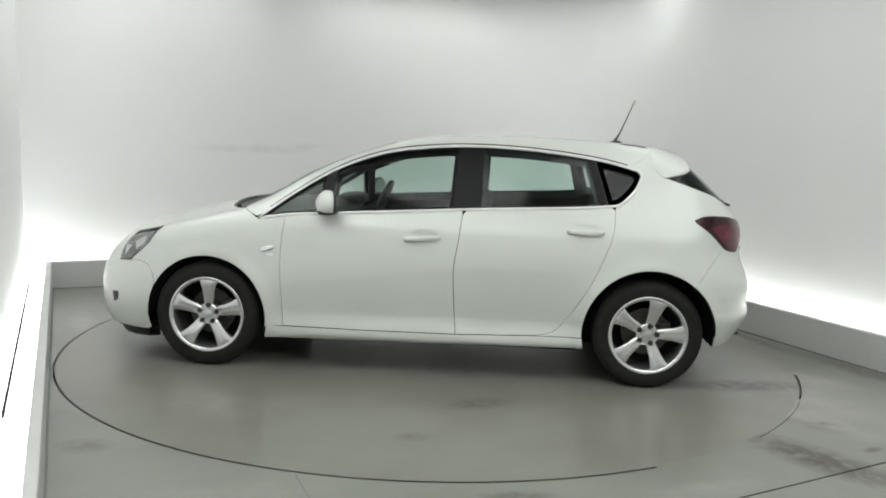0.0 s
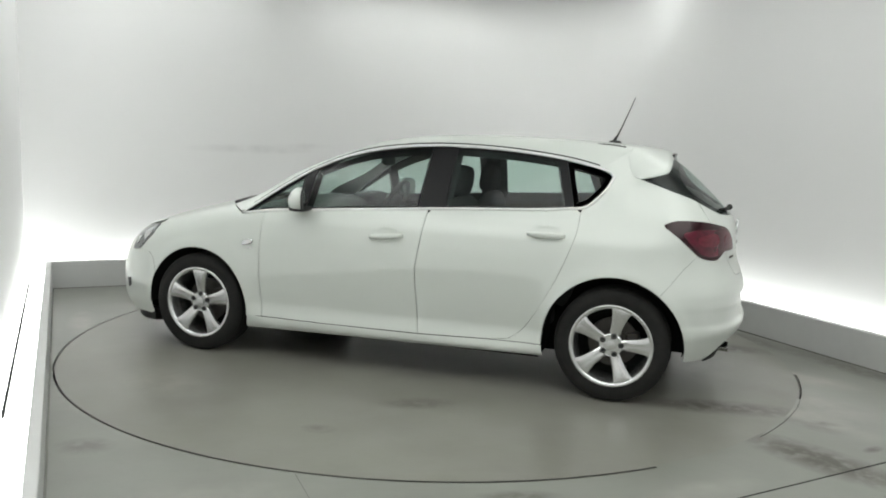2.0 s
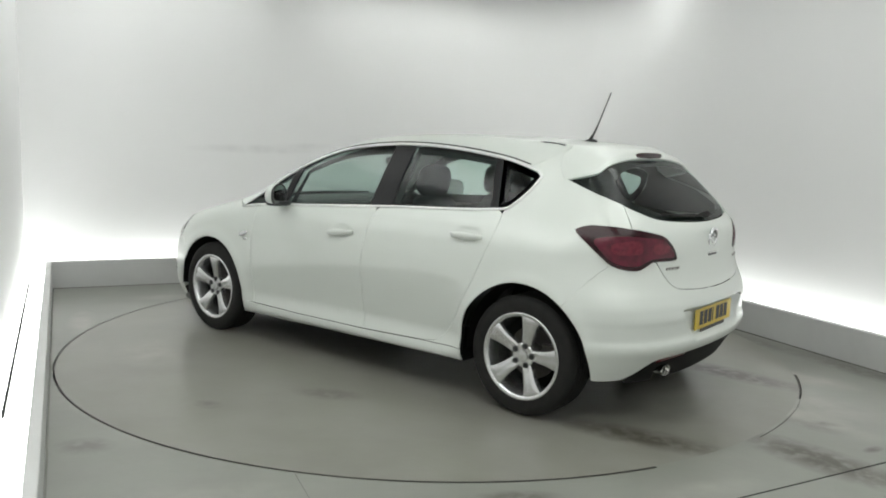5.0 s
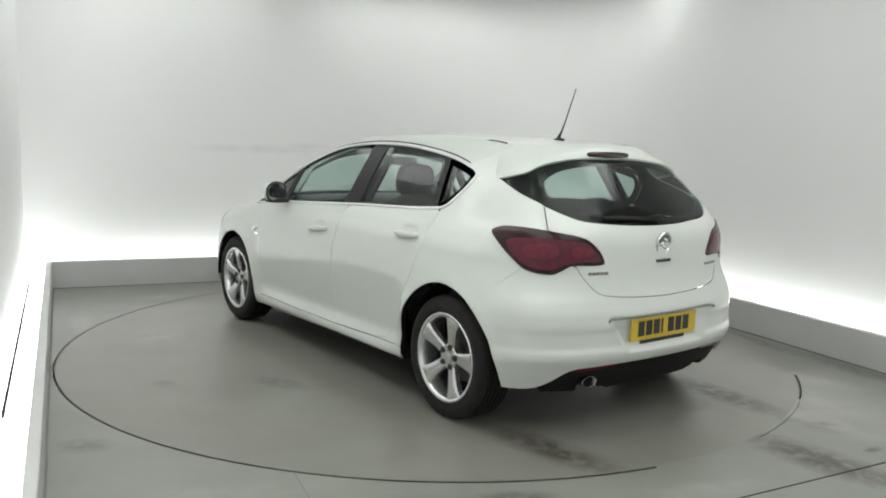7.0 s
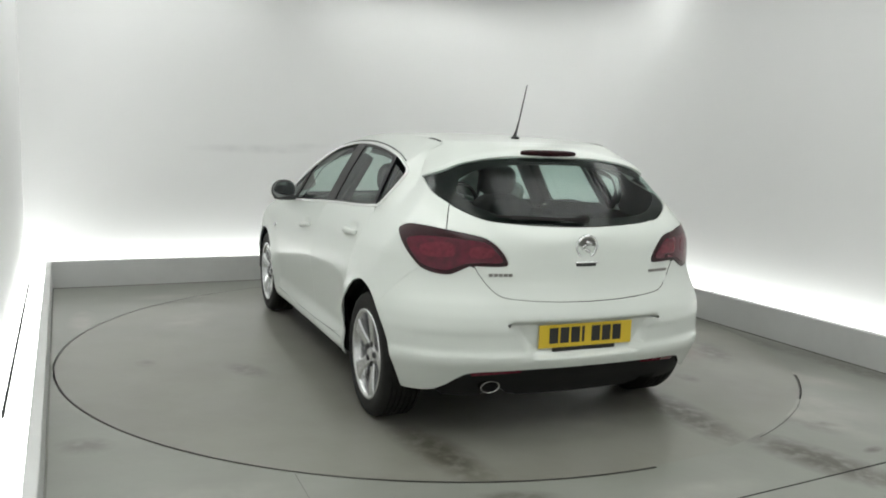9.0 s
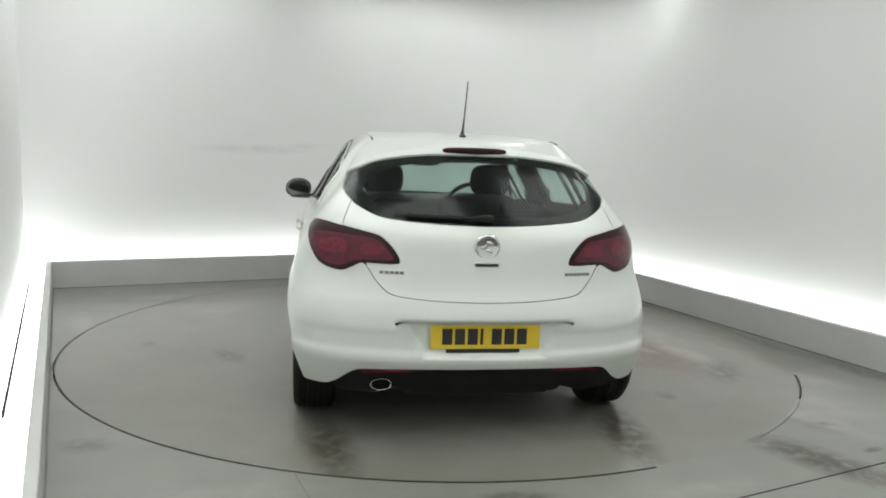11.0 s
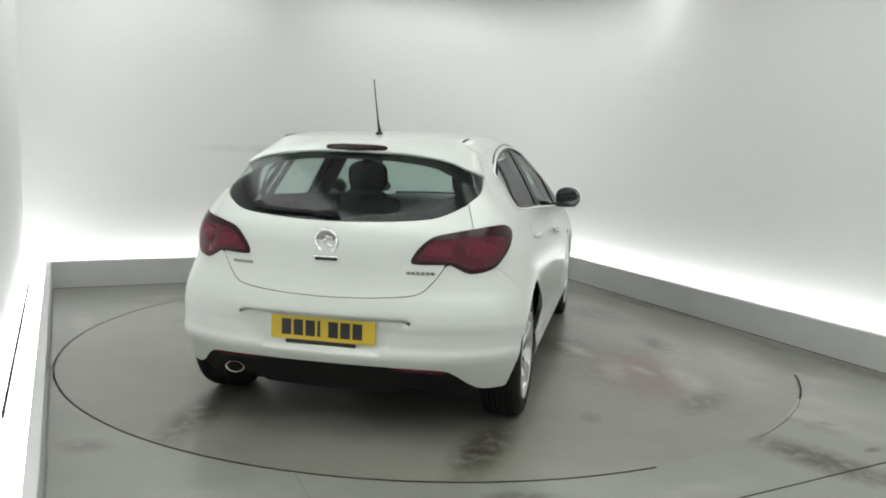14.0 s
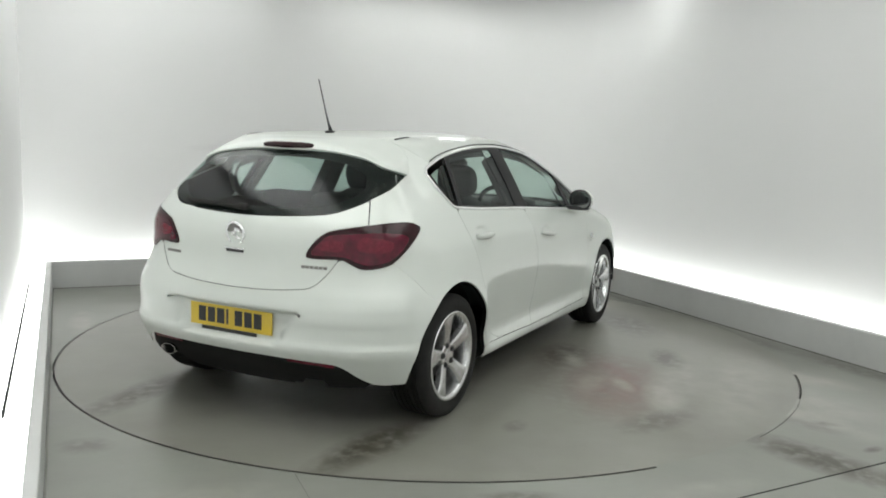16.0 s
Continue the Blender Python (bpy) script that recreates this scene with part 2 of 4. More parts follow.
def build_booth():
    # floor: one sheet with a round hole for the disc
    bm = bmesh.new()
    n = 160
    inner = [bm.verts.new((DISC_R * cos(2 * pi * k / n), DISC_R * sin(2 * pi * k / n), 0)) for k in range(n)]
    low = [bm.verts.new((v.co.x, v.co.y, -0.05)) for v in inner]
    a, b, c, d = U0 - 0.6, U1 + 0.6, V0 - 0.6, V1 + 0.6

    def rim(k):
        x, y = cos(2 * pi * k / n), sin(2 * pi * k / n)
        s = min((b if x > 0 else a) / x if abs(x) > 1e-6 else 99, (d if y > 0 else c) / y if abs(y) > 1e-6 else 99)
        return (x * s, y * s, 0)

    outer = [bm.verts.new(rim(k)) for k in range(n)]
    for k in range(n):
        j = (k + 1) % n
        bm.faces.new((inner[k], outer[k], outer[j], inner[j]))
        bm.faces.new((low[k], inner[k], inner[j], low[j]))
    for cx, cy in ((a, c), (b, c), (b, d), (a, d)):
        k = min(range(n), key=lambda i: -(outer[i].co.x * cx + outer[i].co.y * cy) / outer[i].co.length)
        near = sorted(range(n), key=lambda i: (outer[i].co.x - cx) ** 2 + (outer[i].co.y - cy) ** 2)[:2]
        i, j = sorted(near)
        if j - i == 1:
            v = bm.verts.new((cx, cy, 0))
            bm.faces.new((outer[i], v, outer[j]))
    booth_part("floor", bm, FLOOR, "grey painted concrete floor, scuffed and stained", "floor")
    bm = bmesh.new()
    lathe(bm, [(0.001, -0.04), (DISC_R + 0.02, -0.04)], 96, "z")
    booth_part("turntable_pit", bm, GAP, "dark pit below the turntable disc", "pit")
    # kerbs
    for name, box_ in (("kerb_back", (U0 - KERB_T, U1 + KERB_T, V1, V1 + KERB_T)), ("kerb_west", (U0 - KERB_T, U0, V0, V1)), ("kerb_east", (U1, U1 + KERB_T, V0, V1))):
        bm = bmesh.new()
        box(bm, *box_, 0, KERB_H, bevel=0.006)
        booth_part(name, bm, KERB, "low grey painted kerb along the booth wall", "kerb")
    for name, b4 in (("kerb_joint_back", (U0, U1, V1 - 0.010, V1)), ("kerb_joint_west", (U0, U0 + 0.010, V0, V1 - 0.011)), ("kerb_joint_east", (U1 - 0.010, U1, V0, V1 - 0.011))):
        bm = bmesh.new()
        box(bm, *b4, -0.002, 0.007, bevel=0.003)
        booth_part(name, bm, JOINT if "east" in name else SEAL, "dirty seal along the kerb foot", "seal")
    # light slots behind the kerbs
    z0, z1 = KERB_H - 0.075, KERB_H - 0.07
    for name, b4 in (("strip_light_back", (U0 - SLOT, U1 + SLOT, V1 + KERB_T + 0.004, V1 + SLOT - 0.004)), ("strip_light_west", (U0 - SLOT + 0.004, U0 - KERB_T - 0.004, V0, V1 + KERB_T)),
                     ("strip_light_east", (U1 + KERB_T + 0.004, U1 + SLOT - 0.004, V0, V1 + KERB_T))):
        bm = bmesh.new()
        box(bm, *b4, z0, z1)
        booth_part(name, bm, STRIP_LIGHT, "glowing white strip light behind the kerb", "strip light")
    # dark joint line along the west ledge, drawn as a thin strip
    bm = bmesh.new()
    box(bm, U0 - 0.156, U0 - 0.145, V0 + 4.7, V1 - 1.03, KERB_H - 0.02, KERB_H + 0.003)
    booth_part("slot_joint_strip", bm, GAP, "thin dark edge strip in the light slot", "trim")
    # walls, with a rounded corner at the back right
    w0, w1, w2, w3 = U0 - SLOT, U1 + SLOT, V0, V1 + SLOT
    for name, b4 in (("wall_back", (w0 - 0.15, w1 + 0.15, w3, w3 + 0.15)), ("wall_west", (w0 - 0.15, w0, w2, w3)), ("wall_east", (w1, w1 + 0.15, w2, w3)), ("wall_near", (w0 - 0.15, w1 + 0.15, w2 - 0.15, w2))):
        bm = bmesh.new()
        box(bm, *b4, 0, CEIL)
        booth_part(name, bm, WALL, "smooth white painted booth wall", "wall")
    bm = bmesh.new()
    r = 1.0
    pts = [(w1 - r + r * sin(a), w3 - r + r * cos(a)) for a in np.linspace(0, pi / 2, 49)]
    for z in (0.75, CEIL):
        for x, y in pts:
            bm.verts.new((x - 0.003, y - 0.003, z))
    bm.verts.ensure_lookup_table()
    for i in range(48):
        bm.faces.new([bm.verts[k] for k in (i + 1, i, i + 49, i + 50)])
    ob = booth_part("wall_corner", bm, WALL, "rounded white painted wall corner", "wall")
    ob.data.polygons.foreach_set("use_smooth", [True] * len(ob.data.polygons))
    bm = bmesh.new()
    box(bm, w0 - 0.15, w1 + 0.15, w2 - 0.15, w3 + 0.15, CEIL, CEIL + 0.12)
    booth_part("ceiling", bm, WALL, "white painted booth ceiling", "ceiling")


def build_ceiling_and_fill_lights():
    # The SOFT_LIGHT panels and the one at u 1.75 are added, unseen fill.
    for u, v, du, dv, glow in ((-1.50, 2.45, 0.90, 0.17, MID_LIGHT), (1.00, 2.45, 0.95, 0.075, PANEL_LIGHT), (1.85, 1.75, 0.26, 0.26, PANEL_LIGHT), (2.40, 0.90, 0.12, 0.20, PANEL_LIGHT), (-2.22, 0.0, 0.34, 2.2, MID_LIGHT),
                               (-1.3, -3.6, 0.80, 1.90, SOFT_LIGHT), (0.8, -3.6, 0.80, 1.90, SOFT_LIGHT), (1.75, -0.9, 0.24, 0.80, MID_LIGHT)):
        bm = bmesh.new()
        box(bm, -du, du, -dv, dv, -0.03, 0.0)
        e = new("ceiling_and_fill_light")
        tagged(e, "flat white glowing ceiling panel, some of them added as unseen fill", "ceiling light", "ceiling lights")
        e.matrix_basis = BOOTH @ pose(u, v, CEIL)
        part("diffuser", bm, glow, e)
        bm = bmesh.new()
        for b4 in ((-du - 0.03, du + 0.03, -dv - 0.03, -dv), (-du - 0.03, du + 0.03, dv, dv + 0.03), (-du - 0.03, -du, -dv, dv), (du, du + 0.03, -dv, dv)):
            box(bm, *b4, -0.035, 0.0)
        part("frame", bm, CHROME, e)


def build_turntable():
    bm = bmesh.new()
    lathe(bm, [(0.001, 0.0), (0.8, 0.0), (1.6, 0.0), (DISC_R - 0.013, 0.0), (DISC_R - 0.012, -0.035)], 160, "z")
    table = new("turntable")
    tagged(table, "round grey painted turntable disc set flush in floor", "turntable")
    part("deck", bm, DISC, table)
    bm = bmesh.new()
    lathe(bm, [(DISC_R - 0.016, 0.0), (DISC_R - 0.015, 0.0015), (DISC_R - 0.011, 0.0015), (DISC_R - 0.011, -0.03)], 160, "z")
    part("edge_band", bm, STEEL, table, "thin steel edge band")
    return table


def build_floor_joints():
    for x0, y0, x1, y1, w in ((-0.56, -2.415, -0.44, -2.70, 0.003), (1.31, -2.53, 2.75, -1.79, 0.007), (0.70, -2.86, 1.31, -2.53, 0.007)):
        d = math.hypot(x1 - x0, y1 - y0)
        bm = bmesh.new()
        box(bm, 0, d, -w / 2, w / 2, -0.002, 0.0015)
        ob = part("floor_joint", bm, GAP if w > 0.003 else SEAL)
        ob.matrix_basis = pose(x0, y0, 0, 0, 0, math.degrees(math.atan2(y1 - y0, x1 - x0)))
        tagged(ob, "thin dark joint line in the floor", "floor joint", kind="structure")


def build_gap_fill():
    """Grit that has filled a stretch of the gap round the disc."""
    bm = bmesh.new()
    for a0, a1, w in ((-65, -47, 0.004), (-47, -28, -0.002), (-15, 37, 0.004)):
        ends = np.linspace(radians(a0), radians(a1), 60)
        rows = [[bm.verts.new((r * cos(a), r * sin(a), 0.002)) for a in ends] for r in (DISC_R - 0.020, DISC_R + w)]
        for i in range(59):
            bm.faces.new((rows[0][i], rows[1][i], rows[1][i + 1], rows[0][i + 1]))
    ob = part("gap_fill", bm, FLOOR)
    tagged(ob, "grey grit filling the gap round the turntable", "floor grit", kind="structure")
# ---- shape of the car body: x forward, y to its left, z up, origin on the ground midway between the axles ----
def curve(*pts):
    """A smooth function through the points (u, v), by Catmull-Rom slopes, flat beyond its ends."""
    u, v = np.array([p[0] for p in pts], float), np.array([p[1] for p in pts], float)
    if u[0] > u[-1]:
        u, v = u[::-1], v[::-1]
    d = np.diff(v) / np.diff(u)
    m = np.concatenate([[d[0]], np.where(d[1:] * d[:-1] > 0, 2 * d[1:] * d[:-1] / (d[1:] + d[:-1] + 1e-12), 0), [d[-1]]])

    def f(q):
        q = np.clip(q, u[0], u[-1])
        i = np.clip(np.searchsorted(u, q) - 1, 0, len(u) - 2)
        h = u[i + 1] - u[i]
        s = (q - u[i]) / h
        return (v[i] * (1 + 2 * s) * (1 - s) ** 2 + m[i] * h * s * (1 - s) ** 2 + v[i + 1] * s * s * (3 - 2 * s) + m[i + 1] * h * s * s * (s - 1))

    return f


def bump(q, a, b, w):
    """1 between a and b, falling to 0 over w outside."""
    s = np.clip(np.minimum(q - a, b - q) / w + 1, 0, 1)
    return s * s * (3 - 2 * s)


def smax(a, b, k):
    h = np.maximum(k - np.abs(a - b), 0) / k
    return np.maximum(a, b) + h * h * k / 4


top_line = curve((2.6, 0.50), (2.36, 0.655), (2.20, 0.735), (1.90, 0.845), (1.50, 0.952), (1.25, 1.012), (1.10, 1.072), (0.86, 1.212), (0.46, 1.375), (0.22, 1.436),
                 (-0.08, 1.470), (-0.46, 1.482), (-0.84, 1.474), (-1.20, 1.456), (-1.45, 1.434), (-1.62, 1.410), (-1.9, 1.36))
plan_line = curve((2.4, 0.62), (2.15, 0.74), (1.95, 0.815), (1.70, 0.876), (1.35, 0.902), (0.8, 0.905), (-0.4, 0.905), (-1.0, 0.905), (-1.35, 0.905), (-1.6, 0.900), (-1.8, 0.885), (-2.1, 0.85))
side_line = curve((0.10, -0.09), (0.18, -0.045), (0.235, -0.012), (0.30, -0.008), (0.42, -0.005), (0.56, -0.001), (0.66, 0.0), (0.76, -0.004), (0.88, -0.025), (0.97, -0.068),
                  (1.02, -0.098), (1.08, -0.133), (1.18, -0.185), (1.27, -0.236), (1.37, -0.295), (1.45, -0.35))
# height of the pressed crease along the doors; the panel below it is drawn in
crease_line = curve((1.10, 0.50), (0.966, 0.532), (0.616, 0.585), (0.489, 0.600), (0.137, 0.647), (-0.254, 0.684), (-0.597, 0.700), (-0.848, 0.692), (-0.968, 0.660), (-1.03, 0.58), (-1.07, 0.40))
plain_line = curve((0.10, -0.09), (0.18, -0.045), (0.30, -0.002), (0.36, 0.006), (0.42, 0.011), (0.52, 0.011), (0.66, 0.002), (0.76, -0.004), (0.88, -0.025), (0.97, -0.068),
                   (1.02, -0.098), (1.08, -0.133), (1.18, -0.185), (1.27, -0.236), (1.37, -0.295), (1.45, -0.35))
rear_line = curve((0.1, -1.90), (0.28, -1.99), (0.36, -2.036), (0.425, -2.068), (0.44, -2.069), (0.48, -2.058), (0.535, -2.057), (0.57, -2.060), (0.62, -2.054), (0.68, -2.036), (0.74, -2.013), (0.80, -1.999), (0.87, -1.991), (0.94, -1.985), (1.0, -1.968),
                  (1.05, -1.934), (1.20, -1.786), (1.36, -1.610), (1.45, -1.515))
nose_line = curve((0.1, 2.10), (0.20, 2.18), (0.30, 2.235), (0.45, 2.245), (0.58, 2.215), (0.68, 2.17), (0.78, 2.10), (0.9, 1.95))
floor_line = curve((2.4, 0.16), (1.7, 0.165), (0.9, 0.188), (-0.9, 0.218), (-1.5, 0.225), (-1.9, 0.205), (-2.1, 0.20))


def body(x, y, z):
    """Below zero inside the car's body, zero on its skin."""
    a = np.abs(y)
    scoop = bump(x, -0.80, 0.80, 0.22)
    under = np.clip(crease_line(x) - z, 0, 1)
    press = 0.105 * np.where(under < 0.03, under * under / 0.06, under - 0.015) * bump(z, 0.38, 2.0, 0.14) * bump(x, -0.93, 0.92, 0.08)
    tuck = 0.042 * bump(x, -3.0, -1.42, 0.20) * bump(z, 1.22, 2.0, 0.20)
    cup = 0.011 * np.exp(-(((x - 0.020) / 0.075) ** 2 + ((z - 0.868) / 0.026) ** 2) ** 2) + 0.011 * np.exp(-(((x + 0.945) / 0.075) ** 2 + ((z - 0.938) / 0.026) ** 2) ** 2)
    flare = 0.010 * np.exp(-((np.hypot(x - 1.3425, z - 0.32) - 0.39) / 0.05) ** 2) + 0.014 * np.exp(-((np.hypot(x + 1.3425, z - 0.32) - 0.40) / 0.05) ** 2)
    fat = bump(z, 0.30, 0.62, 0.24)
    side = a - 0.008 * fat * bump(x, -2.3, -1.45, 0.25) - plan_line(x) - side_line(z) * scoop - plain_line(z) * (1 - scoop) - flare + press + cup + tuck
    ws = 0.6 * bump(x, 0.45, 1.2, 0.3)
    top = z - top_line(x + 0.22 * a * a) + 0.020 * ws + 0.055 * (1 - ws) * a * a + 0.012 * ws * a * a
    recess = 0.038 * bump(z, 0.452, 0.594, 0.016) * bump(a, -1, 0.262 + 0.80 * (z - 0.45), 0.045)
    rear = rear_line(z) + (0.19 - 0.018 * fat) * a ** 2 + (0.50 - 0.16 * fat) * a ** 6 - x + recess
    nose = x - nose_line(z) + 0.22 * a ** 2 + 0.55 * a ** 6
    return smax(smax(smax(smax(side, 0.8 * top, 0.09), 0.8 * rear, 0.10), nose, 0.14), floor_line(x) - z, 0.03)


def skin_normal(c):
    e = 0.004
    g = np.stack([body(c[:, 0] + e, c[:, 1], c[:, 2]) - body(c[:, 0] - e, c[:, 1], c[:, 2]), body(c[:, 0], c[:, 1] + e, c[:, 2]) - body(c[:, 0], c[:, 1] - e, c[:, 2]),
                  body(c[:, 0], c[:, 1], c[:, 2] + e) - body(c[:, 0], c[:, 1], c[:, 2] - e)], -1)
    return g / (np.linalg.norm(g, axis=1)[:, None] + 1e-9)


# ---- panels cut from the skin ----
R2 = math.sqrt(0.5)
AXES = {"side": ((1, 0, 0), (0, 1, 0), 0.0), "rear": ((0, 1, 0), (-1, 0, 0), 0.9), "nose": ((0, 1, 0), (1, 0, 0), 0.9),
        "tail": ((R2, R2, 0), (-R2, R2, 0), 0.62), "front": ((-R2, R2, 0), (R2, R2, 0), 0.9)}


def project(axis, c):
    c = np.atleast_2d(np.asarray(c, float))
    if axis == "top":
        return c[:, :2].copy()
    return np.stack([c @ np.array(AXES[axis][0]), c[:, 2]], -1)


def skin(axis, pq):
    """Points of the skin and their normals over plane coordinates."""
    pq = np.atleast_2d(np.asarray(pq, float))
    p, q = pq[:, 0], pq[:, 1]
    if axis == "top":
        place, lo, hi = (lambda d: (p, q, d)), np.full_like(p, 0.25), np.full_like(p, 1.7)
    else:
        T, N, start = AXES[axis]
        place, lo, hi = (lambda d: (p * T[0] + d * N[0], p * T[1] + d * N[1], q + 0 * d)), np.full_like(p, start), np.full_like(p, 2.8)
    for _ in range(32):
        mid = (lo + hi) / 2
        inside = body(*place(mid)) < 0
        lo, hi = np.where(inside, mid, lo), np.where(inside, hi, mid)
    c = np.stack(place(lo), -1)
    return c, skin_normal(c)


def S(*pts):
    """Skin points over (x, z) on the left side."""
    return skin("side", pts)[0]


def B(*pts):
    """Skin points over (y, z) at the rear."""
    return skin("rear", pts)[0]


def N(*pts):
    return skin("nose", pts)[0]


def T(*pts):
    """Skin points over (x, y) on top."""
    return skin("top", pts)[0]


def inset(poly, g):
    """Moves a closed outline inwards by g."""
    P = np.asarray(poly)
    area = 0.5 * np.sum(P[:, 0] * np.roll(P[:, 1], -1) - np.roll(P[:, 0], -1) * P[:, 1])
    d1, d2 = P - np.roll(P, 1, 0), np.roll(P, -1, 0) - P
    d1, d2 = (d / (np.linalg.norm(d, axis=1)[:, None] + 1e-12) for d in (d1, d2))
    n = np.stack([-(d1[:, 1] + d2[:, 1]), d1[:, 0] + d2[:, 0]], -1)
    n /= np.linalg.norm(n, axis=1)[:, None] + 1e-9
    s = np.maximum(np.sum(n * np.stack([-d1[:, 1], d1[:, 0]], -1), 1), 0.35)
    return P + (n / s[:, None]) * g * np.sign(area)


def inside_of(P, q):
    x, y = q[:, 0][:, None], q[:, 1][:, None]
    x0, y0 = P[:, 0][None], P[:, 1][None]
    x1, y1 = np.roll(P[:, 0], -1)[None], np.roll(P[:, 1], -1)[None]
    cross = ((y0 > y) != (y1 > y)) & (x < (x1 - x0) * (y - y0) / (y1 - y0 + 1e-15) + x0)
    return cross.sum(1) % 2 == 1


def dense(P, step):
    out = []
    for a, b in zip(P, np.roll(P, -1, 0)):
        k = max(1, int(round(np.linalg.norm(b - a) / step)))
        out += [a + (b - a) * j / k for j in range(k)]
    return np.array(out)


def sheet(axis, outline, step=0.03, gap=0.002, off=0.0, flange=0.008):
    """Vertices, faces and normals of a piece of skin inside an outline of 3D points, with its edge turned in."""
    P = dense(inset(project(axis, outline), gap), step)
    keep = np.linalg.norm(P - np.roll(P, 1, 0), axis=1) > 1e-4
    P = P[keep]
    lo, hi = P.min(0), P.max(0)
    gx, gy = np.meshgrid(np.arange(lo[0] + step / 2, hi[0], step), np.arange(lo[1] + step / 2, hi[1], step * 0.87))
    gx = gx + (np.arange(gx.shape[0]) % 2)[:, None] * step / 2
    grid = np.stack([gx.ravel(), gy.ravel()], -1)
    grid = grid[inside_of(P, grid)]
    if len(grid):
        far = np.array([np.min((P[:, 0] - g[0]) ** 2 + (P[:, 1] - g[1]) ** 2) for g in grid]) > (0.45 * step) ** 2
        grid = grid[far]
    n = len(P)
    pts = [Vector(p) for p in P] + [Vector(g) for g in grid]
    vs, _, fs, ov, _, _ = delaunay_2d_cdt(pts, [(i, (i + 1) % n) for i in range(n)], [], 1, 1e-6)
    q = np.array([tuple(v) for v in vs])
    c, nn = skin(axis, q)
    c = c + off * nn
    faces = []
    for f in fs:
        a, b, d = (c[i] for i in f[:3])
        faces.append(tuple(f) if np.dot(np.cross(b - a, d - a), nn[f[0]]) > 0 else tuple(f[::-1]))
    if flange:
        count = {}
        for f in faces:
            for a, b in zip(f, f[1:] + f[:1]):
                count[(a, b)] = 1
        rim = [(a, b) for a, b in count if (b, a) not in count]
        k = len(c)
        ring = {}
        extra, en = [], []
        for a, b in rim:
            d = c[b] - c[a]
            o = np.cross(d, nn[a])
            o /= np.linalg.norm(o) + 1e-9
            for i in (a, b):
                if i not in ring:
                    ring[i] = k + len(extra)
                    extra += [c[i] - 0.0004 * nn[i], c[i] - flange * nn[i]]
                    en += [o, o]
        faces += [(ring[b], ring[a], ring[a] + 1, ring[b] + 1) for a, b in rim]
        faces += [(b, a, ring[a], ring[b]) for a, b in rim]
        c, nn = np.concatenate([c, extra]), np.concatenate([nn, en])
    return c, faces, nn


def mirrored(m):
    c, f, n = m
    s = np.array([1, -1, 1])
    return c * s, [tuple(q[::-1]) for q in f], n * s


def joined(a, b):
    k = len(a[0])
    return np.concatenate([a[0], b[0]]), list(a[1]) + [tuple(i + k for i in f) for f in b[1]], np.concatenate([a[2], b[2]])


def skin_part(name, m, mat, parent, label=""):
    return mesh_part(name, m[0], m[1], mat, parent, label, m[2])


def pair(name, m, mat, parent, label=""):
    return skin_part(name, m, mat, parent, label), skin_part(name, mirrored(m), mat, parent, label)


def arc(cx, cz, r, a0, a1, k=24):
    return [(cx + r * cos(radians(a)), cz + r * sin(radians(a))) for a in np.linspace(a0, a1, k)]


def sp(*pts, step=0.03):
    return [tuple(p) for p in spline(pts, step)]


# outlines over (x, z) on the left side
WIN_TOP = sp((1.016, 0.936), (0.837, 1.072), (0.577, 1.234), (0.304, 1.338), (0.022, 1.383), (-0.295, 1.398), (-0.646, 1.384), (-0.991, 1.345), (-1.196, 1.301), (-1.262, 1.278), (-1.278, 1.258), (-1.243, 1.182), (-1.165, 1.100), (-1.122, 1.080))
WIN_LOW = sp((-1.122, 1.080), (-0.856, 1.059), (-0.315, 1.033), (0.504, 0.983), (0.814, 0.964), (1.016, 0.936))
WIN = WIN_TOP[:-1] + WIN_LOW[:-1]
DOOR_A = sp((0.862, 0.955), (0.875, 0.80), (0.882, 0.617), (0.866, 0.278))
DOOR_B = sp((-0.214, 1.024), (-0.195, 0.85), (-0.171, 0.664), (-0.180, 0.45), (-0.194, 0.276))
DOOR_C = sp((-1.122, 1.080), (-1.120, 1.0), (-1.105, 0.902), (-1.03, 0.702), (-0.94, 0.529), (-0.849, 0.385), (-0.77, 0.312), (-0.66, 0.290))
DITCH_Y = 0.50
GLASS_TOP = ((0.0, 1.366), (0.24, 1.360), (0.42, 1.340), (0.52, 1.317), (0.585, 1.288))
GLASS_LOW = ((0.622, 1.141), (0.552, 1.101), (0.475, 1.074), (0.33, 1.0585), (0.153, 1.049), (0.0, 1.046))


def near(line, x):
    """The part of a line with these x: between x[0] and x[1]."""
    return [p for p in line if min(x) < p[0] < max(x)]


def clip(poly, a, b):
    """The part of an outline to the left of the line from a to b."""
    out = []
    f = lambda p: (b[0] - a[0]) * (p[1] - a[1]) - (b[1] - a[1]) * (p[0] - a[0])
    for p, q in zip(poly, poly[1:] + poly[:1]):
        u, v = f(p), f(q)
        if u >= 0:
            out.append(p)
        if u * v < 0:
            s = u / (u - v)
            out.append((p[0] + s * (q[0] - p[0]), p[1] + s * (q[1] - p[1])))
    return out


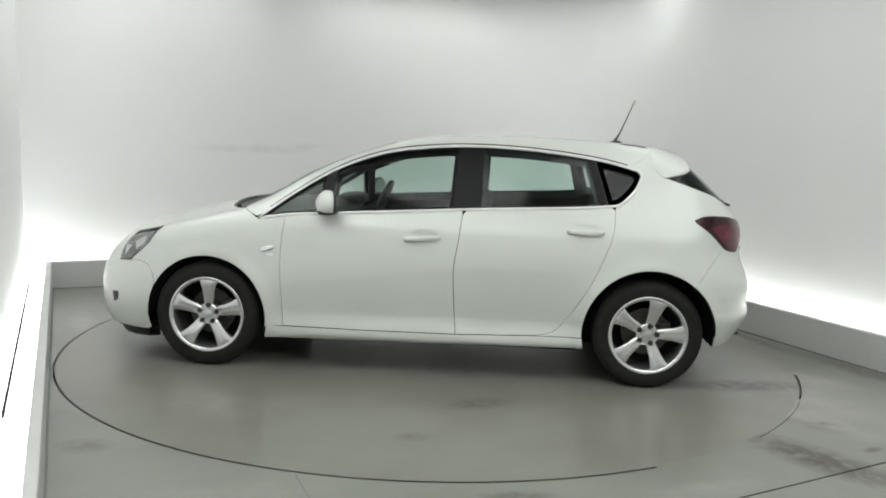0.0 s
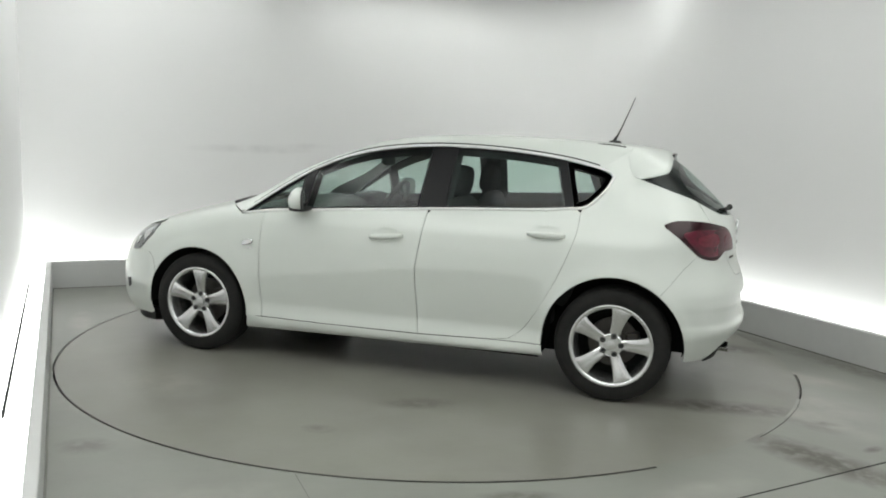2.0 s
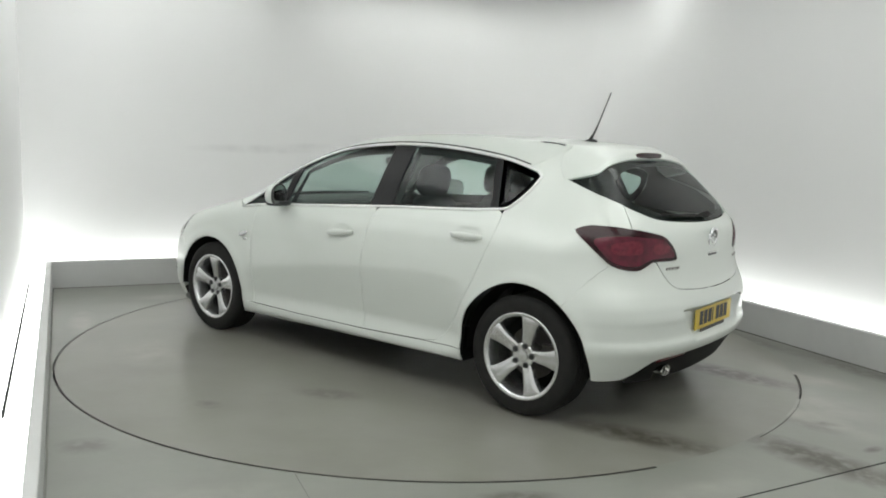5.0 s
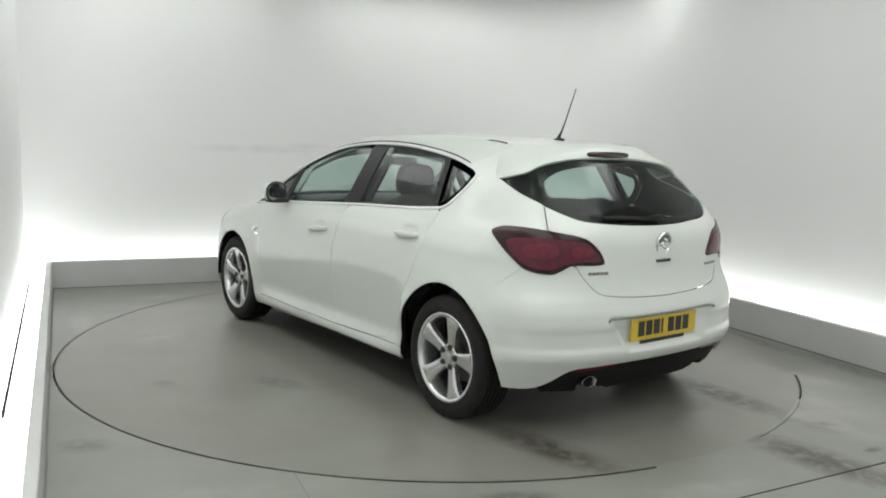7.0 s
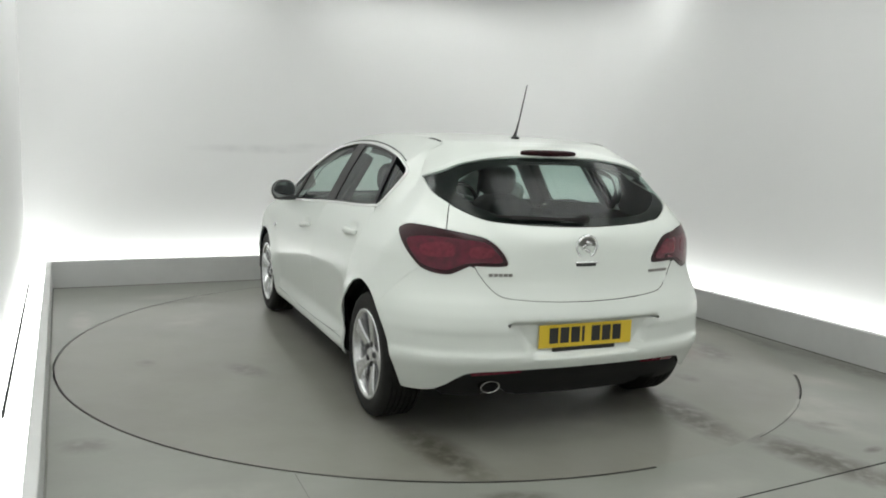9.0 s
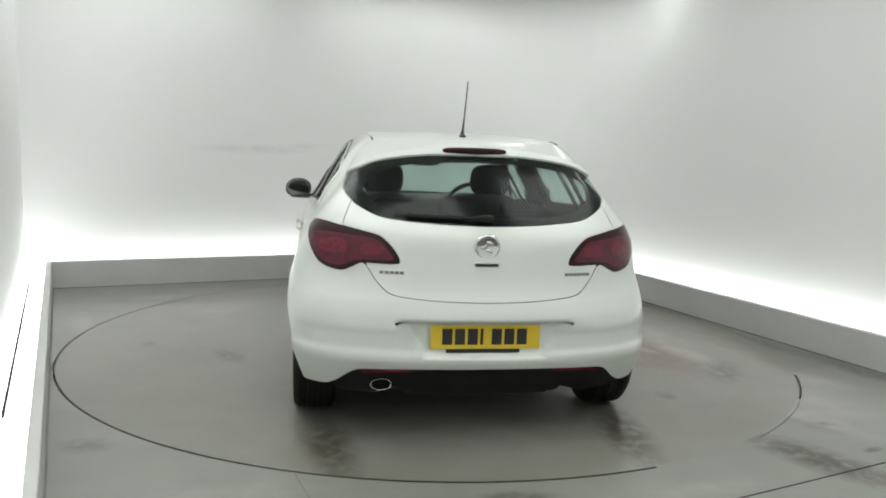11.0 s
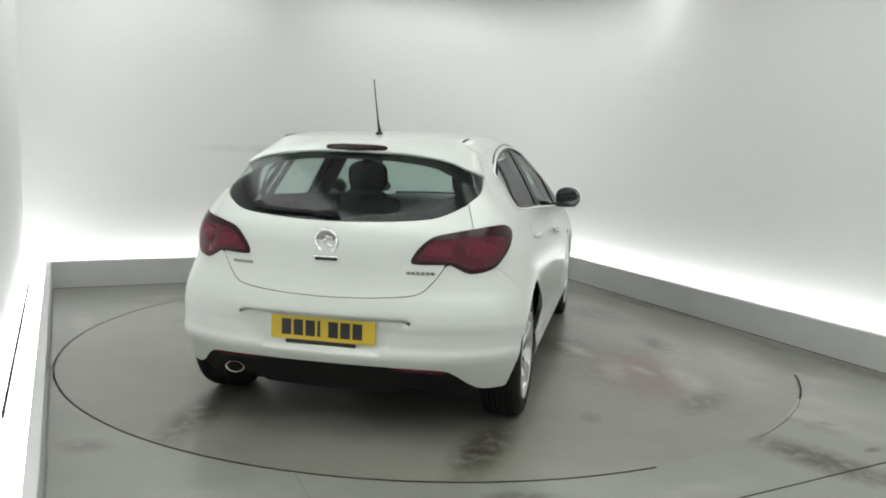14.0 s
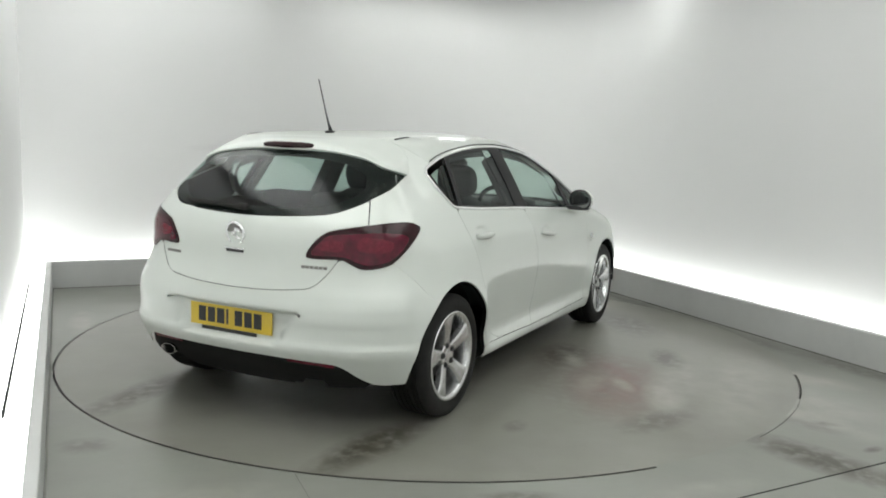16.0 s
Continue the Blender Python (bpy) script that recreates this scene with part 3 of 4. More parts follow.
def build_car_windows(car):
    win = [tuple(p) for p in inset(np.array(WIN), 0.004)]
    # dividers, top and foot, front edge then rear edge
    a0, a1 = ((0.640, 1.30), (0.655, 0.90)), ((0.575, 1.30), (0.605, 0.90))
    b0, b1 = ((-0.172, 1.45), (-0.142, 0.95)), ((-0.330, 1.45), (-0.304, 0.95))
    c0, c1 = ((-0.950, 1.40), (-1.050, 1.05)), ((-0.990, 1.40), (-1.090, 1.05))
    ahead, behind = (lambda poly, d: clip(poly, d[1], d[0])), (lambda poly, d: clip(poly, d[0], d[1]))
    for side in (ahead, behind):
        test = side(win, b0)
        if sum(p[0] for p in test) / len(test) > -0.155:
            fore, aft = side, (behind if side is ahead else ahead)
    panes = [("front_quarter_window", fore(win, a0)), ("front_door_window", fore(aft(win, a1), b0)), ("rear_door_window", fore(aft(win, b1), c0)), ("rear_quarter_window", aft(win, c1))]
    for name, poly in panes:
        left, right = pair(name, sheet("side", S(*poly), 0.04, gap=0.001, off=-0.007, flange=0), WINDOW, car)
        k = len(poly)
        c, nn = skin("side", poly + [tuple(p) for p in inset(np.array(poly), 0.030 if name == "rear_quarter_window" else 0.011)])
        c = c - 0.003 * nn
        fs = [(i, k + i, k + (i + 1) % k, (i + 1) % k) for i in range(k)]
        sign = np.cross(c[fs[0][1]] - c[fs[0][0]], c[fs[0][2]] - c[fs[0][0]]) @ nn[0]
        fs = fs if sign > 0 else [f[::-1] for f in fs]
        m = (c, fs, nn)
        skin_part("window_frame", m, TRIM, left), skin_part("window_frame", mirrored(m), TRIM, right)
        if name == "front_quarter_window":
            continue
        lap = 0.008 if name == "rear_quarter_window" else 0.030
        c, nn = skin("side", [tuple(p) for p in inset(np.array(poly), -lap)] + [tuple(p) for p in inset(np.array(poly), 0.026)])
        m = (c - 0.045 * nn, fs, nn)
        skin_part("inner_frame", m, CLOTH, left), skin_part("inner_frame", mirrored(m), CLOTH, right)
    for name, poly in (("mirror_pillar", aft(fore(win, a1), a0)), ("door_pillar", aft(fore(win, b1), b0)), ("window_divider", aft(fore(win, c1), c0))):
        pair(name, sheet("side", S(*poly), 0.04, gap=-0.0005, off=-0.0015, flange=0.01), TRIM, car, "gloss black window pillar trim")
    # bright strip round the side windows
    ring, nn = skin("side", [tuple(p) for p in inset(np.array(WIN), -0.004)])
    for s in (1, -1):
        bm = bmesh.new()
        tube(bm, [Vector((p[0] + 0.002 * n[0], s * (p[1] + 0.002 * n[1]), p[2] + 0.002 * n[2])) for p, n in zip(ring, nn)], 0.0085, 8, True)
        part("window_trim", bm, BRIGHT_TRIM, car, "bright chrome window surround", True)
        bm = bmesh.new()
        up = [p for p in skin("side", [(x, z + 0.019) for x, z in WIN_TOP[1:] if z > 0.97 and x > -1.24 and (x > -1.0 or z > 1.2)])[0]]
        tube(bm, [(p[0], s * (p[1] + 0.001), p[2] + 0.001) for p in up], 0.0040, 6)
        part("door_seal", bm, BLACK, car, "thin black door seal line")


def blob(bm, cx, cy, cz, sx, sy, sz, e=2.6, n=20, m=24):
    """A rounded block (superellipsoid)."""
    rows = []
    f = lambda v: math.copysign(abs(v) ** (2 / e), v)
    for i in range(n + 1):
        p = -pi / 2 + pi * i / n
        rows.append([bm.verts.new((cx + sx * f(cos(p)) * f(cos(2 * pi * k / m)), cy + sy * f(cos(p)) * f(sin(2 * pi * k / m)), cz + sz * f(sin(p)))) for k in range(m)])
    for i in range(n):
        for k in range(m):
            bm.faces.new((rows[i][k], rows[i][(k + 1) % m], rows[i + 1][(k + 1) % m], rows[i + 1][k]))
    bmesh.ops.remove_doubles(bm, verts=[v for r in (rows[0], rows[-1]) for v in r], dist=1e-5)


def even(pts, n):
    """n points at even steps along a line."""
    P = np.array(pts, float)
    d = np.concatenate([[0], np.cumsum(np.linalg.norm(np.diff(P, axis=0), axis=1))])
    return np.stack([np.interp(np.linspace(0, d[-1], n), d, P[:, i]) for i in range(3)], -1)


def car_spoiler(car, tail_edge, joint, edge):
    """White spoiler over the rear window, from the roof's end to an overhanging lip."""
    roof_end = T(*[tuple(p) for p in tail_edge[::-1]])
    root = even(roof_end.tolist()[:-1] + joint, 30)
    edge = skin("tail", project("tail", even(edge.tolist(), 30)))[0]
    out = skin_normal(edge)
    verts, faces = [], []
    for i, (r, g, n) in enumerate(zip(root, edge, out)):
        a = i / 29
        lip = g + 0.007 * n + np.array([0.022 * (1 - a ** 3), 0, 0.034 * (1 - a ** 2.0)])
        up = lip + np.array([0.008, 0, 0.006 * (1 - a)])
        verts += [r, r * 0.67 + up * 0.33 + np.array([0, 0, 0.003 * (1 - a)]), r * 0.33 + up * 0.67 + np.array([0, 0, 0.004 * (1 - a)]), up, lip, g + 0.006 * n, g - 0.006 * n]
    for i in range(29):
        faces += [(7 * i + k, 7 * i + k + 1, 7 * i + k + 8, 7 * i + k + 7) for k in range(6)]
    left = (np.array(verts), [f[::-1] for f in faces], np.zeros((len(verts), 3)))
    m = joined(left, mirrored(left))
    spoiler = mesh_part("roof_spoiler", m[0], m[1], PAINT, car)
    bm = bmesh.new()
    bm.from_mesh(spoiler.data)
    bmesh.ops.remove_doubles(bm, verts=bm.verts, dist=0.0005)
    bmesh.ops.recalc_face_normals(bm, faces=bm.faces)
    bm.to_mesh(spoiler.data)
    bm.free()
    spoiler.data.polygons.foreach_set("use_smooth", [True] * len(spoiler.data.polygons))
    spoiler.data.set_sharp_from_angle(angle=radians(48))
    c = edge[0]
    bm = bmesh.new()
    blob(bm, 0, 0, 0, 0.010, 0.165, 0.0165, 4)
    for v in bm.verts:
        v.co.x += 0.20 * v.co.y ** 2
        v.co.z -= 0.15 * v.co.y ** 2
    bm.transform(pose(c[0] - 0.001, 0, c[2] + 0.019, 0, -20, 0))
    part("brake_lamp", bm, SMOKE, spoiler, "high dark red brake lamp", True)


def build_car_details(car):
    # --- door mirrors
    for s in (1, -1):
        def lean(bm, x):
            """Narrows the foot, shears the outer end back and sets the piece on its side of the car."""
            for v in bm.verts:
                h = v.co.z / 0.072
                v.co.y *= 1.0 - 0.16 * max(0, h) ** 2
                v.co.z = max(v.co.z, -0.055 + 0.2 * (v.co.z + 0.055))
                v.co.x -= 0.36 * v.co.y
            bm.transform(pose(x, 0.926, 1.046))
            if s < 0:
                bm.transform(Matrix.Diagonal((1, -1, 1, 1)))
                bmesh.ops.reverse_faces(bm, faces=bm.faces[:])

        bm = bmesh.new()
        blob(bm, 0, 0, 0, 0.072, 0.093, 0.072, 2.5)
        for v in bm.verts:
            if v.co.x < -0.02:
                v.co.x = -0.02 + (v.co.x + 0.02) * 0.35
            elif v.co.x > 0:
                v.co.x *= 1.0 - 0.40 * max(0, v.co.z / 0.072)
        lean(bm, 0.590)
        shell = part("door_mirror", bm, PAINT, car, "white door mirror with black foot", True)
        for name, x, y, z, d, mat, label in (("mirror_rim", 0.560, 0.0935, 0.0715, 0.011, BLACK, ""), ("mirror_glass", 0.5505, 0.083, 0.062, 0.0045, MIRROR, "silvered mirror glass")):
            bm = bmesh.new()
            blob(bm, 0, 0, 0, d, y, z, 2.5)
            lean(bm, x)
            part(name, bm, mat, shell, label, True)
        bm = bmesh.new()
        blob(bm, 0.592, s * 0.895, 0.986, 0.056, 0.095, 0.017, 2.8)
        part("mirror_foot", bm, BLACK, shell, "", True)
    # --- door handles
    for s in (1, -1):
        for name, x0, z0 in (("front_door_handle", 0.020, 0.852), ("rear_door_handle", -0.945, 0.922)):
            c, n = skin("side", [(x0 + 0.105 - 0.21 * k / 10, z0 - 0.010 + 0.02 * k / 10 if name[0] == "f" else z0) for k in range(11)])
            bm = bmesh.new()
            tube(bm, [(p[0], s * (p[1] + 0.004 + 0.030 * sin(pi * k / 10) ** 0.5), p[2]) for k, p in enumerate(c)], [0.009 + 0.006 * sin(pi * k / 10) for k in range(11)], 10, flat=1.25)
            part(name, bm, PAINT, car, "", True)
        c, n = skin("side", [(0.995, 0.738), (0.93, 0.764)])
        bm = bmesh.new()
        blob(bm, 0.962, s * (c[0][1] + 0.004), 0.751, 0.042, 0.008, 0.017)
        for v in bm.verts:
            v.co.z += (0.962 - v.co.x) * 0.25
        rep = part("side_repeater", bm, CHROME, car, "clear side indicator lamp", True)
        bm = bmesh.new()
        for k in range(3):
            box(bm, 0.925 + 0.014 * k, 0.936 + 0.014 * k, s * c[0][1] - 0.003, s * c[0][1] + 0.003, 0.712, 0.722)
        part("side_badge", bm, CHROME, rep, "small chrome badge bars")
    # --- aerial
    bm = bmesh.new()
    tube(bm, [(-1.212, 0, 1.487), (-1.245, 0, 1.56), (-1.318, 0, 1.745)], [0.0065, 0.004, 0.003], 8)
    foot = bmesh.new()
    blob(foot, -1.205, 0, 1.459, 0.040, 0.017, 0.012, 2.2)
    tube(foot, [(-1.198, 0, 1.462), (-1.212, 0, 1.495)], [0.013, 0.007], 10)
    aer = part("aerial", foot, BLACK, car, "black roof aerial leaning back", True)
    part("aerial_mast", bm, BLACK, aer, "", True)
    # --- rear wiper
    bm = bmesh.new()
    c, n = skin("rear", [(-0.03 + 0.40 * k / 12, 1.064 + 0.010 * k / 12) for k in range(13)])
    tube(bm, [p + (0.022 - 0.010 * min(1, k / 5)) * q for k, (p, q) in enumerate(zip(c, n))], [0.017, 0.019, 0.012, 0.009] + [0.006] * 9, 8)
    wiper = part("rear_wiper", bm, RUBBER, car, "black rear wiper arm", True)
    bm = bmesh.new()
    c, n = skin("rear", [(0.10 + 0.33 * k / 10, 1.074 + 0.012 * k / 10) for k in range(11)])
    tube(bm, [p + 0.008 * q for p, q in zip(c, n)], 0.006, 6)
    part("wiper_blade", bm, RUBBER, wiper)
    # --- front wipers' cowl
    bm = bmesh.new()
    c = T(*[(1.345 - 0.13 * y * y / 0.4, y) for y in np.linspace(-0.60, 0.60, 21)])
    tube(bm, [(p[0], p[1], p[2] - 0.002) for p in c], 0.014, 8)
    part("windscreen_cowl", bm, BLACK, car, "black wiper cowl", True)
    # --- tailgate badge, grip, lettering shown as bars
    c = B((0.0, 0.950))[0]
    tilt = pose(c[0] - 0.004, 0, 0.950, 0, -8, 0)
    bm = bmesh.new()
    tube(bm, [(0, 0.054 * cos(2 * pi * k / 32), 0.054 * sin(2 * pi * k / 32)) for k in range(32)], 0.008, 8, True)
    bm.transform(tilt)
    badge = part("tailgate_badge", bm, CHROME, car, "round chrome badge", True)
    bm = bmesh.new()
    for y, z, sy, sz, r in ((-0.012, 0.018, 0.022, 0.010, 20), (0.014, 0.0, 0.018, 0.010, -35), (-0.010, -0.020, 0.020, 0.009, 25)):
        g = bmesh.new()
        blob(g, 0, 0, 0, 0.006, sy, sz, 2.2, 10, 14)
        g.transform(tilt @ pose(0, y, z, r, 0, 0))
        me = bpy.data.meshes.new("piece")
        g.to_mesh(me)
        g.free()
        bm.from_mesh(me)
        bpy.data.meshes.remove(me)
    part("badge_emblem", bm, ALLOY, badge, "", True)
    bm = bmesh.new()
    lathe(bm, [(0.001, -0.003), (0.050, -0.003)], 32)
    bm.transform(tilt @ pose(0.003, 0, 0, 0, 0, 90))
    part("badge_disc", bm, STEEL, badge)
    c = B((0.0, 0.868))[0]
    bm = bmesh.new()
    box(bm, c[0] - 0.010, c[0] + 0.01, -0.062, 0.062, 0.872, 0.880, bevel=0.003)
    grip = part("tailgate_grip", bm, ALLOY, car, "silver tailgate grip")
    bm = bmesh.new()
    box(bm, c[0] - 0.004, c[0] + 0.01, -0.055, 0.055, 0.858, 0.871, bevel=0.002)
    part("grip_hollow", bm, BLACK, grip)
    for y0, k, z0, w, name in ((0.495, 5, 0.822, 0.019, "model_lettering"), (-0.385, 6, 0.820, 0.018, "engine_lettering")):
        bm = bmesh.new()
        for i in range(k):
            y = y0 - i * (w + 0.004)
            p = B((y - w / 2, z0))[0]
            box(bm, p[0] - 0.003, p[0] + 0.004, y - w, y, z0 - 0.007, z0 + 0.007)
        part(name, bm, STEEL, car, "chrome lettering bars")
    # --- number plate with plain bars for its characters
    px = -2.024
    bm = bmesh.new()
    box(bm, px - 0.003, px + 0.003, -0.26, 0.26, 0.476, 0.588, bevel=0.002)
    plate = part("number_plate", bm, PLATE, car, "yellow rear number plate with dark bars")
    x = 0.205
    for k in range(7):
        x -= 0.028 if k == 4 else 0
        w = 0.014 if k == 3 else 0.048
        bm = bmesh.new()
        box(bm, px - 0.0045, px - 0.0032, x - w, x, 0.497, 0.573)
        part("plate_bar", bm, INK, plate)
        x -= w + 0.012
    bm = bmesh.new()
    box(bm, px - 0.0045, px - 0.0005, -0.165, 0.185, 0.458, 0.4755)
    part("plate_bracket", bm, BLACK, plate)
    # --- exhaust, reflectors
    bm = bmesh.new()
    prof = [(0.038, 0.10), (0.042, 0.0), (0.0435, -0.006), (0.041, -0.008), (0.037, -0.002), (0.035, 0.09), (0.001, 0.09)]
    lathe(bm, prof, 32)
    bm.transform(pose(-1.966, 0.478, 0.294, 0, 0, -90) @ Matrix.Diagonal((1.18, 1, 0.66, 1)))
    ex = part("exhaust_tip", bm, DULL_CHROME, car, "oval chrome exhaust tip", True)
    bm = bmesh.new()
    lathe(bm, [(0.001, 0.015), (0.036, 0.015)], 24)
    bm.transform(pose(-1.966, 0.478, 0.294, 0, 0, -90) @ Matrix.Diagonal((1.18, 1, 0.66, 1)))
    part("exhaust_hole", bm, LINER, ex)
    m = sheet("tail", B((0.34, 0.377), (0.50, 0.371), (0.585, 0.365), (0.570, 0.345), (0.50, 0.352), (0.34, 0.360)), 0.02, gap=0, off=-0.006, flange=0.004)
    pair("rear_reflector", m, RED_BRIGHT, car, "narrow red reflector")
    # --- lip under the front bumper
    bm = bmesh.new()
    path = [(2.115 - 0.22 * a * a - 0.55 * a ** 6, a) for a in np.linspace(0, 0.70, 14)] + [(1.86, 0.765), (1.74, 0.80)]
    path = [(x, -a) for x, a in path[:0:-1]] + path
    rings = [[bm.verts.new((x - dx, a * k, z)) for dx, k, z in ((0.0, 1.0, 0.21), (-0.004, 1.0, 0.160), (0.006, 0.995, 0.146), (0.05, 0.95, 0.146), (0.05, 0.95, 0.21))] for x, a in path]
    for a, b in zip(rings, rings[1:]):
        for i in range(4):
            bm.faces.new((a[i], b[i], b[i + 1], a[i + 1]))
    part("front_splitter", bm, BLACK, car, "black plastic front splitter", True)
    # --- underbody
    bm = bmesh.new()
    box(bm, -1.66, 2.0, -0.60, 0.60, 0.19, 0.27, bevel=0.02)
    box(bm, -0.93, 0.93, -0.84, 0.84, 0.20, 0.27, bevel=0.01)
    part("underbody", bm, LINER, car)
    bm = bmesh.new()
    blob(bm, -1.66, -0.30, 0.270, 0.14, 0.24, 0.060, 3.2)
    part("silencer", bm, UNDER, car, "", True)


def build_car_cabin(car):
    # seats
    for s in (1, -1):
        bm = bmesh.new()
        blob(bm, 0.0, s * 0.37, 0.42, 0.28, 0.24, 0.10, 3.5)
        seat = part("front_seat", bm, CLOTH, car, "dark cloth front seat", True)
        bm = bmesh.new()
        blob(bm, 0, 0, 0, 0.085, 0.235, 0.35, 3.2)
        bm.transform(pose(-0.245, s * 0.37, 0.745, 0, -13, 0))
        part("seat_back", bm, CLOTH, seat, "", True)
        bm = bmesh.new()
        blob(bm, 0, 0, 0, 0.060, 0.135, 0.105, 3.0)
        bm.transform(pose(-0.285, s * 0.36, 1.175, 0, -10, 0))
        part("headrest", bm, CLOTH, seat, "", True)
        for d in (-0.05, 0.05):
            bm = bmesh.new()
            tube(bm, [(-0.31, s * 0.36 + d, 1.02), (-0.285, s * 0.36 + d, 1.14)], 0.007, 8)
            part("headrest_post", bm, STEEL, seat)
    bm = bmesh.new()
    blob(bm, -0.78, 0, 0.42, 0.26, 0.66, 0.11, 4)
    bench = part("rear_bench", bm, CLOTH, car, "dark cloth rear bench", True)
    bm = bmesh.new()
    blob(bm, 0, 0, 0, 0.08, 0.66, 0.31, 5)
    bm.transform(pose(-1.06, 0, 0.715, 0, -20, 0))
    part("bench_back", bm, CLOTH, bench, "", True)
    for y in (-0.36, 0.0, 0.36):
        bm = bmesh.new()
        blob(bm, 0, 0, 0, 0.045, 0.125, 0.050, 3)
        bm.transform(pose(-1.19, y, 1.065, 0, -15, 0))
        part("headrest", bm, CLOTH, bench, "", True)
    # parcel shelf, dashboard, wheel
    bm = bmesh.new()
    box(bm, -1.80, -1.20, -0.60, 0.60, 0.985, 1.005, bevel=0.006)
    part("parcel_shelf", bm, LINER, car, "dark parcel shelf")
    bm = bmesh.new()
    blob(bm, 0.86, 0, 0.80, 0.28, 0.72, 0.20, 4)
    dash = part("dashboard", bm, BLACK, car, "dark grey dashboard", True)
    bm = bmesh.new()
    blob(bm, 0.66, -0.37, 0.985, 0.10, 0.17, 0.045, 3)
    part("instrument_hood", bm, BLACK, dash, "", True)
    bm = bmesh.new()
    m = pose(0.46, -0.37, 0.945, 0, 65, 0)
    tube(bm, [m @ Vector((0.185 * cos(2 * pi * k / 32), 0.185 * sin(2 * pi * k / 32), 0)) for k in range(32)], 0.016, 8, True)
    wheel = part("steering_wheel", bm, BLACK, car, "black steering wheel", True)
    bm = bmesh.new()
    blob(bm, 0, 0, 0, 0.075, 0.075, 0.03, 2.5)
    for a in (0, 180, 270):
        tube(bm, [(0.05 * cos(radians(a + 90)), 0.05 * sin(radians(a + 90)), 0), (0.18 * cos(radians(a + 90)), 0.18 * sin(radians(a + 90)), 0)], 0.016, 8)
    bm.transform(m)
    part("wheel_hub", bm, BLACK, wheel, "", True)
    bm = bmesh.new()
    tube(bm, [(0.46, -0.37, 0.94), (0.75, -0.37, 0.80)], 0.035, 10)
    part("steering_column", bm, BLACK, wheel, "", True)
    bm = bmesh.new()
    blob(bm, 0.37, 0, 1.275, 0.02, 0.115, 0.032, 3)
    part("cabin_mirror", bm, BLACK, car, "black cabin mirror", True)
    # roof lining under the roof and rails
    pts = [(0.22, 0.46), (-0.6, 0.47), (-1.46, 0.46), (-1.5, 0.0)]
    poly = pts[:-1] + [(x, -y) for x, y in pts[:-1][::-1]]
    skin_part("roof_lining", sheet("top", T(*poly), 0.12, gap=0, off=-0.03, flange=0), HEADLINER, car, "grey cloth roof lining")
    for y in (-0.32, 0.32):
        bm = bmesh.new()
        box(bm, 0.10, 0.26, y - 0.15, y + 0.15, 1.375, 1.39, bevel=0.006)
        part("sun_visor", bm, HEADLINER, car, "grey sun visor")
    # inner faces of the pillars and rails
    rail = [(x, z + 0.012) for x, z in WIN_TOP if x > -1.2 and (x > -1.0 or z > 1.2)][::2]
    up = T(*[(x, 0.47) for x in np.linspace(-1.2, 0.22, 12)])
    poly = S(*rail).tolist() + up.tolist()
    pair("rail_lining", sheet("side", poly, 0.06, gap=0, off=-0.012, flange=0), CLOTH, car)
    poly = S((-1.135, 1.085), (-1.17, 1.102), (-1.249, 1.182), (-1.284, 1.255), (-1.262, 1.286), (-1.20, 1.308), (-1.29, 1.35), (-1.36, 1.34), (-1.37, 1.29), (-1.42, 1.25), (-1.62, 1.18), (-1.74, 1.10), (-1.72, 1.02), (-1.15, 1.02))
    pair("rear_pillar_lining", sheet("side", poly, 0.06, gap=0, off=-0.012, flange=0), CLOTH, car)
    for s in (1, -1):
        bm = bmesh.new()
        a, b = S((-0.25, 1.33))[0], S((-0.23, 1.02))[0]
        tube(bm, [(a[0], s * (a[1] - 0.07), a[2]), (b[0], s * (b[1] - 0.07), b[2])], 0.055, 10)
        part("inner_pillar", bm, CLOTH, car, "", True)


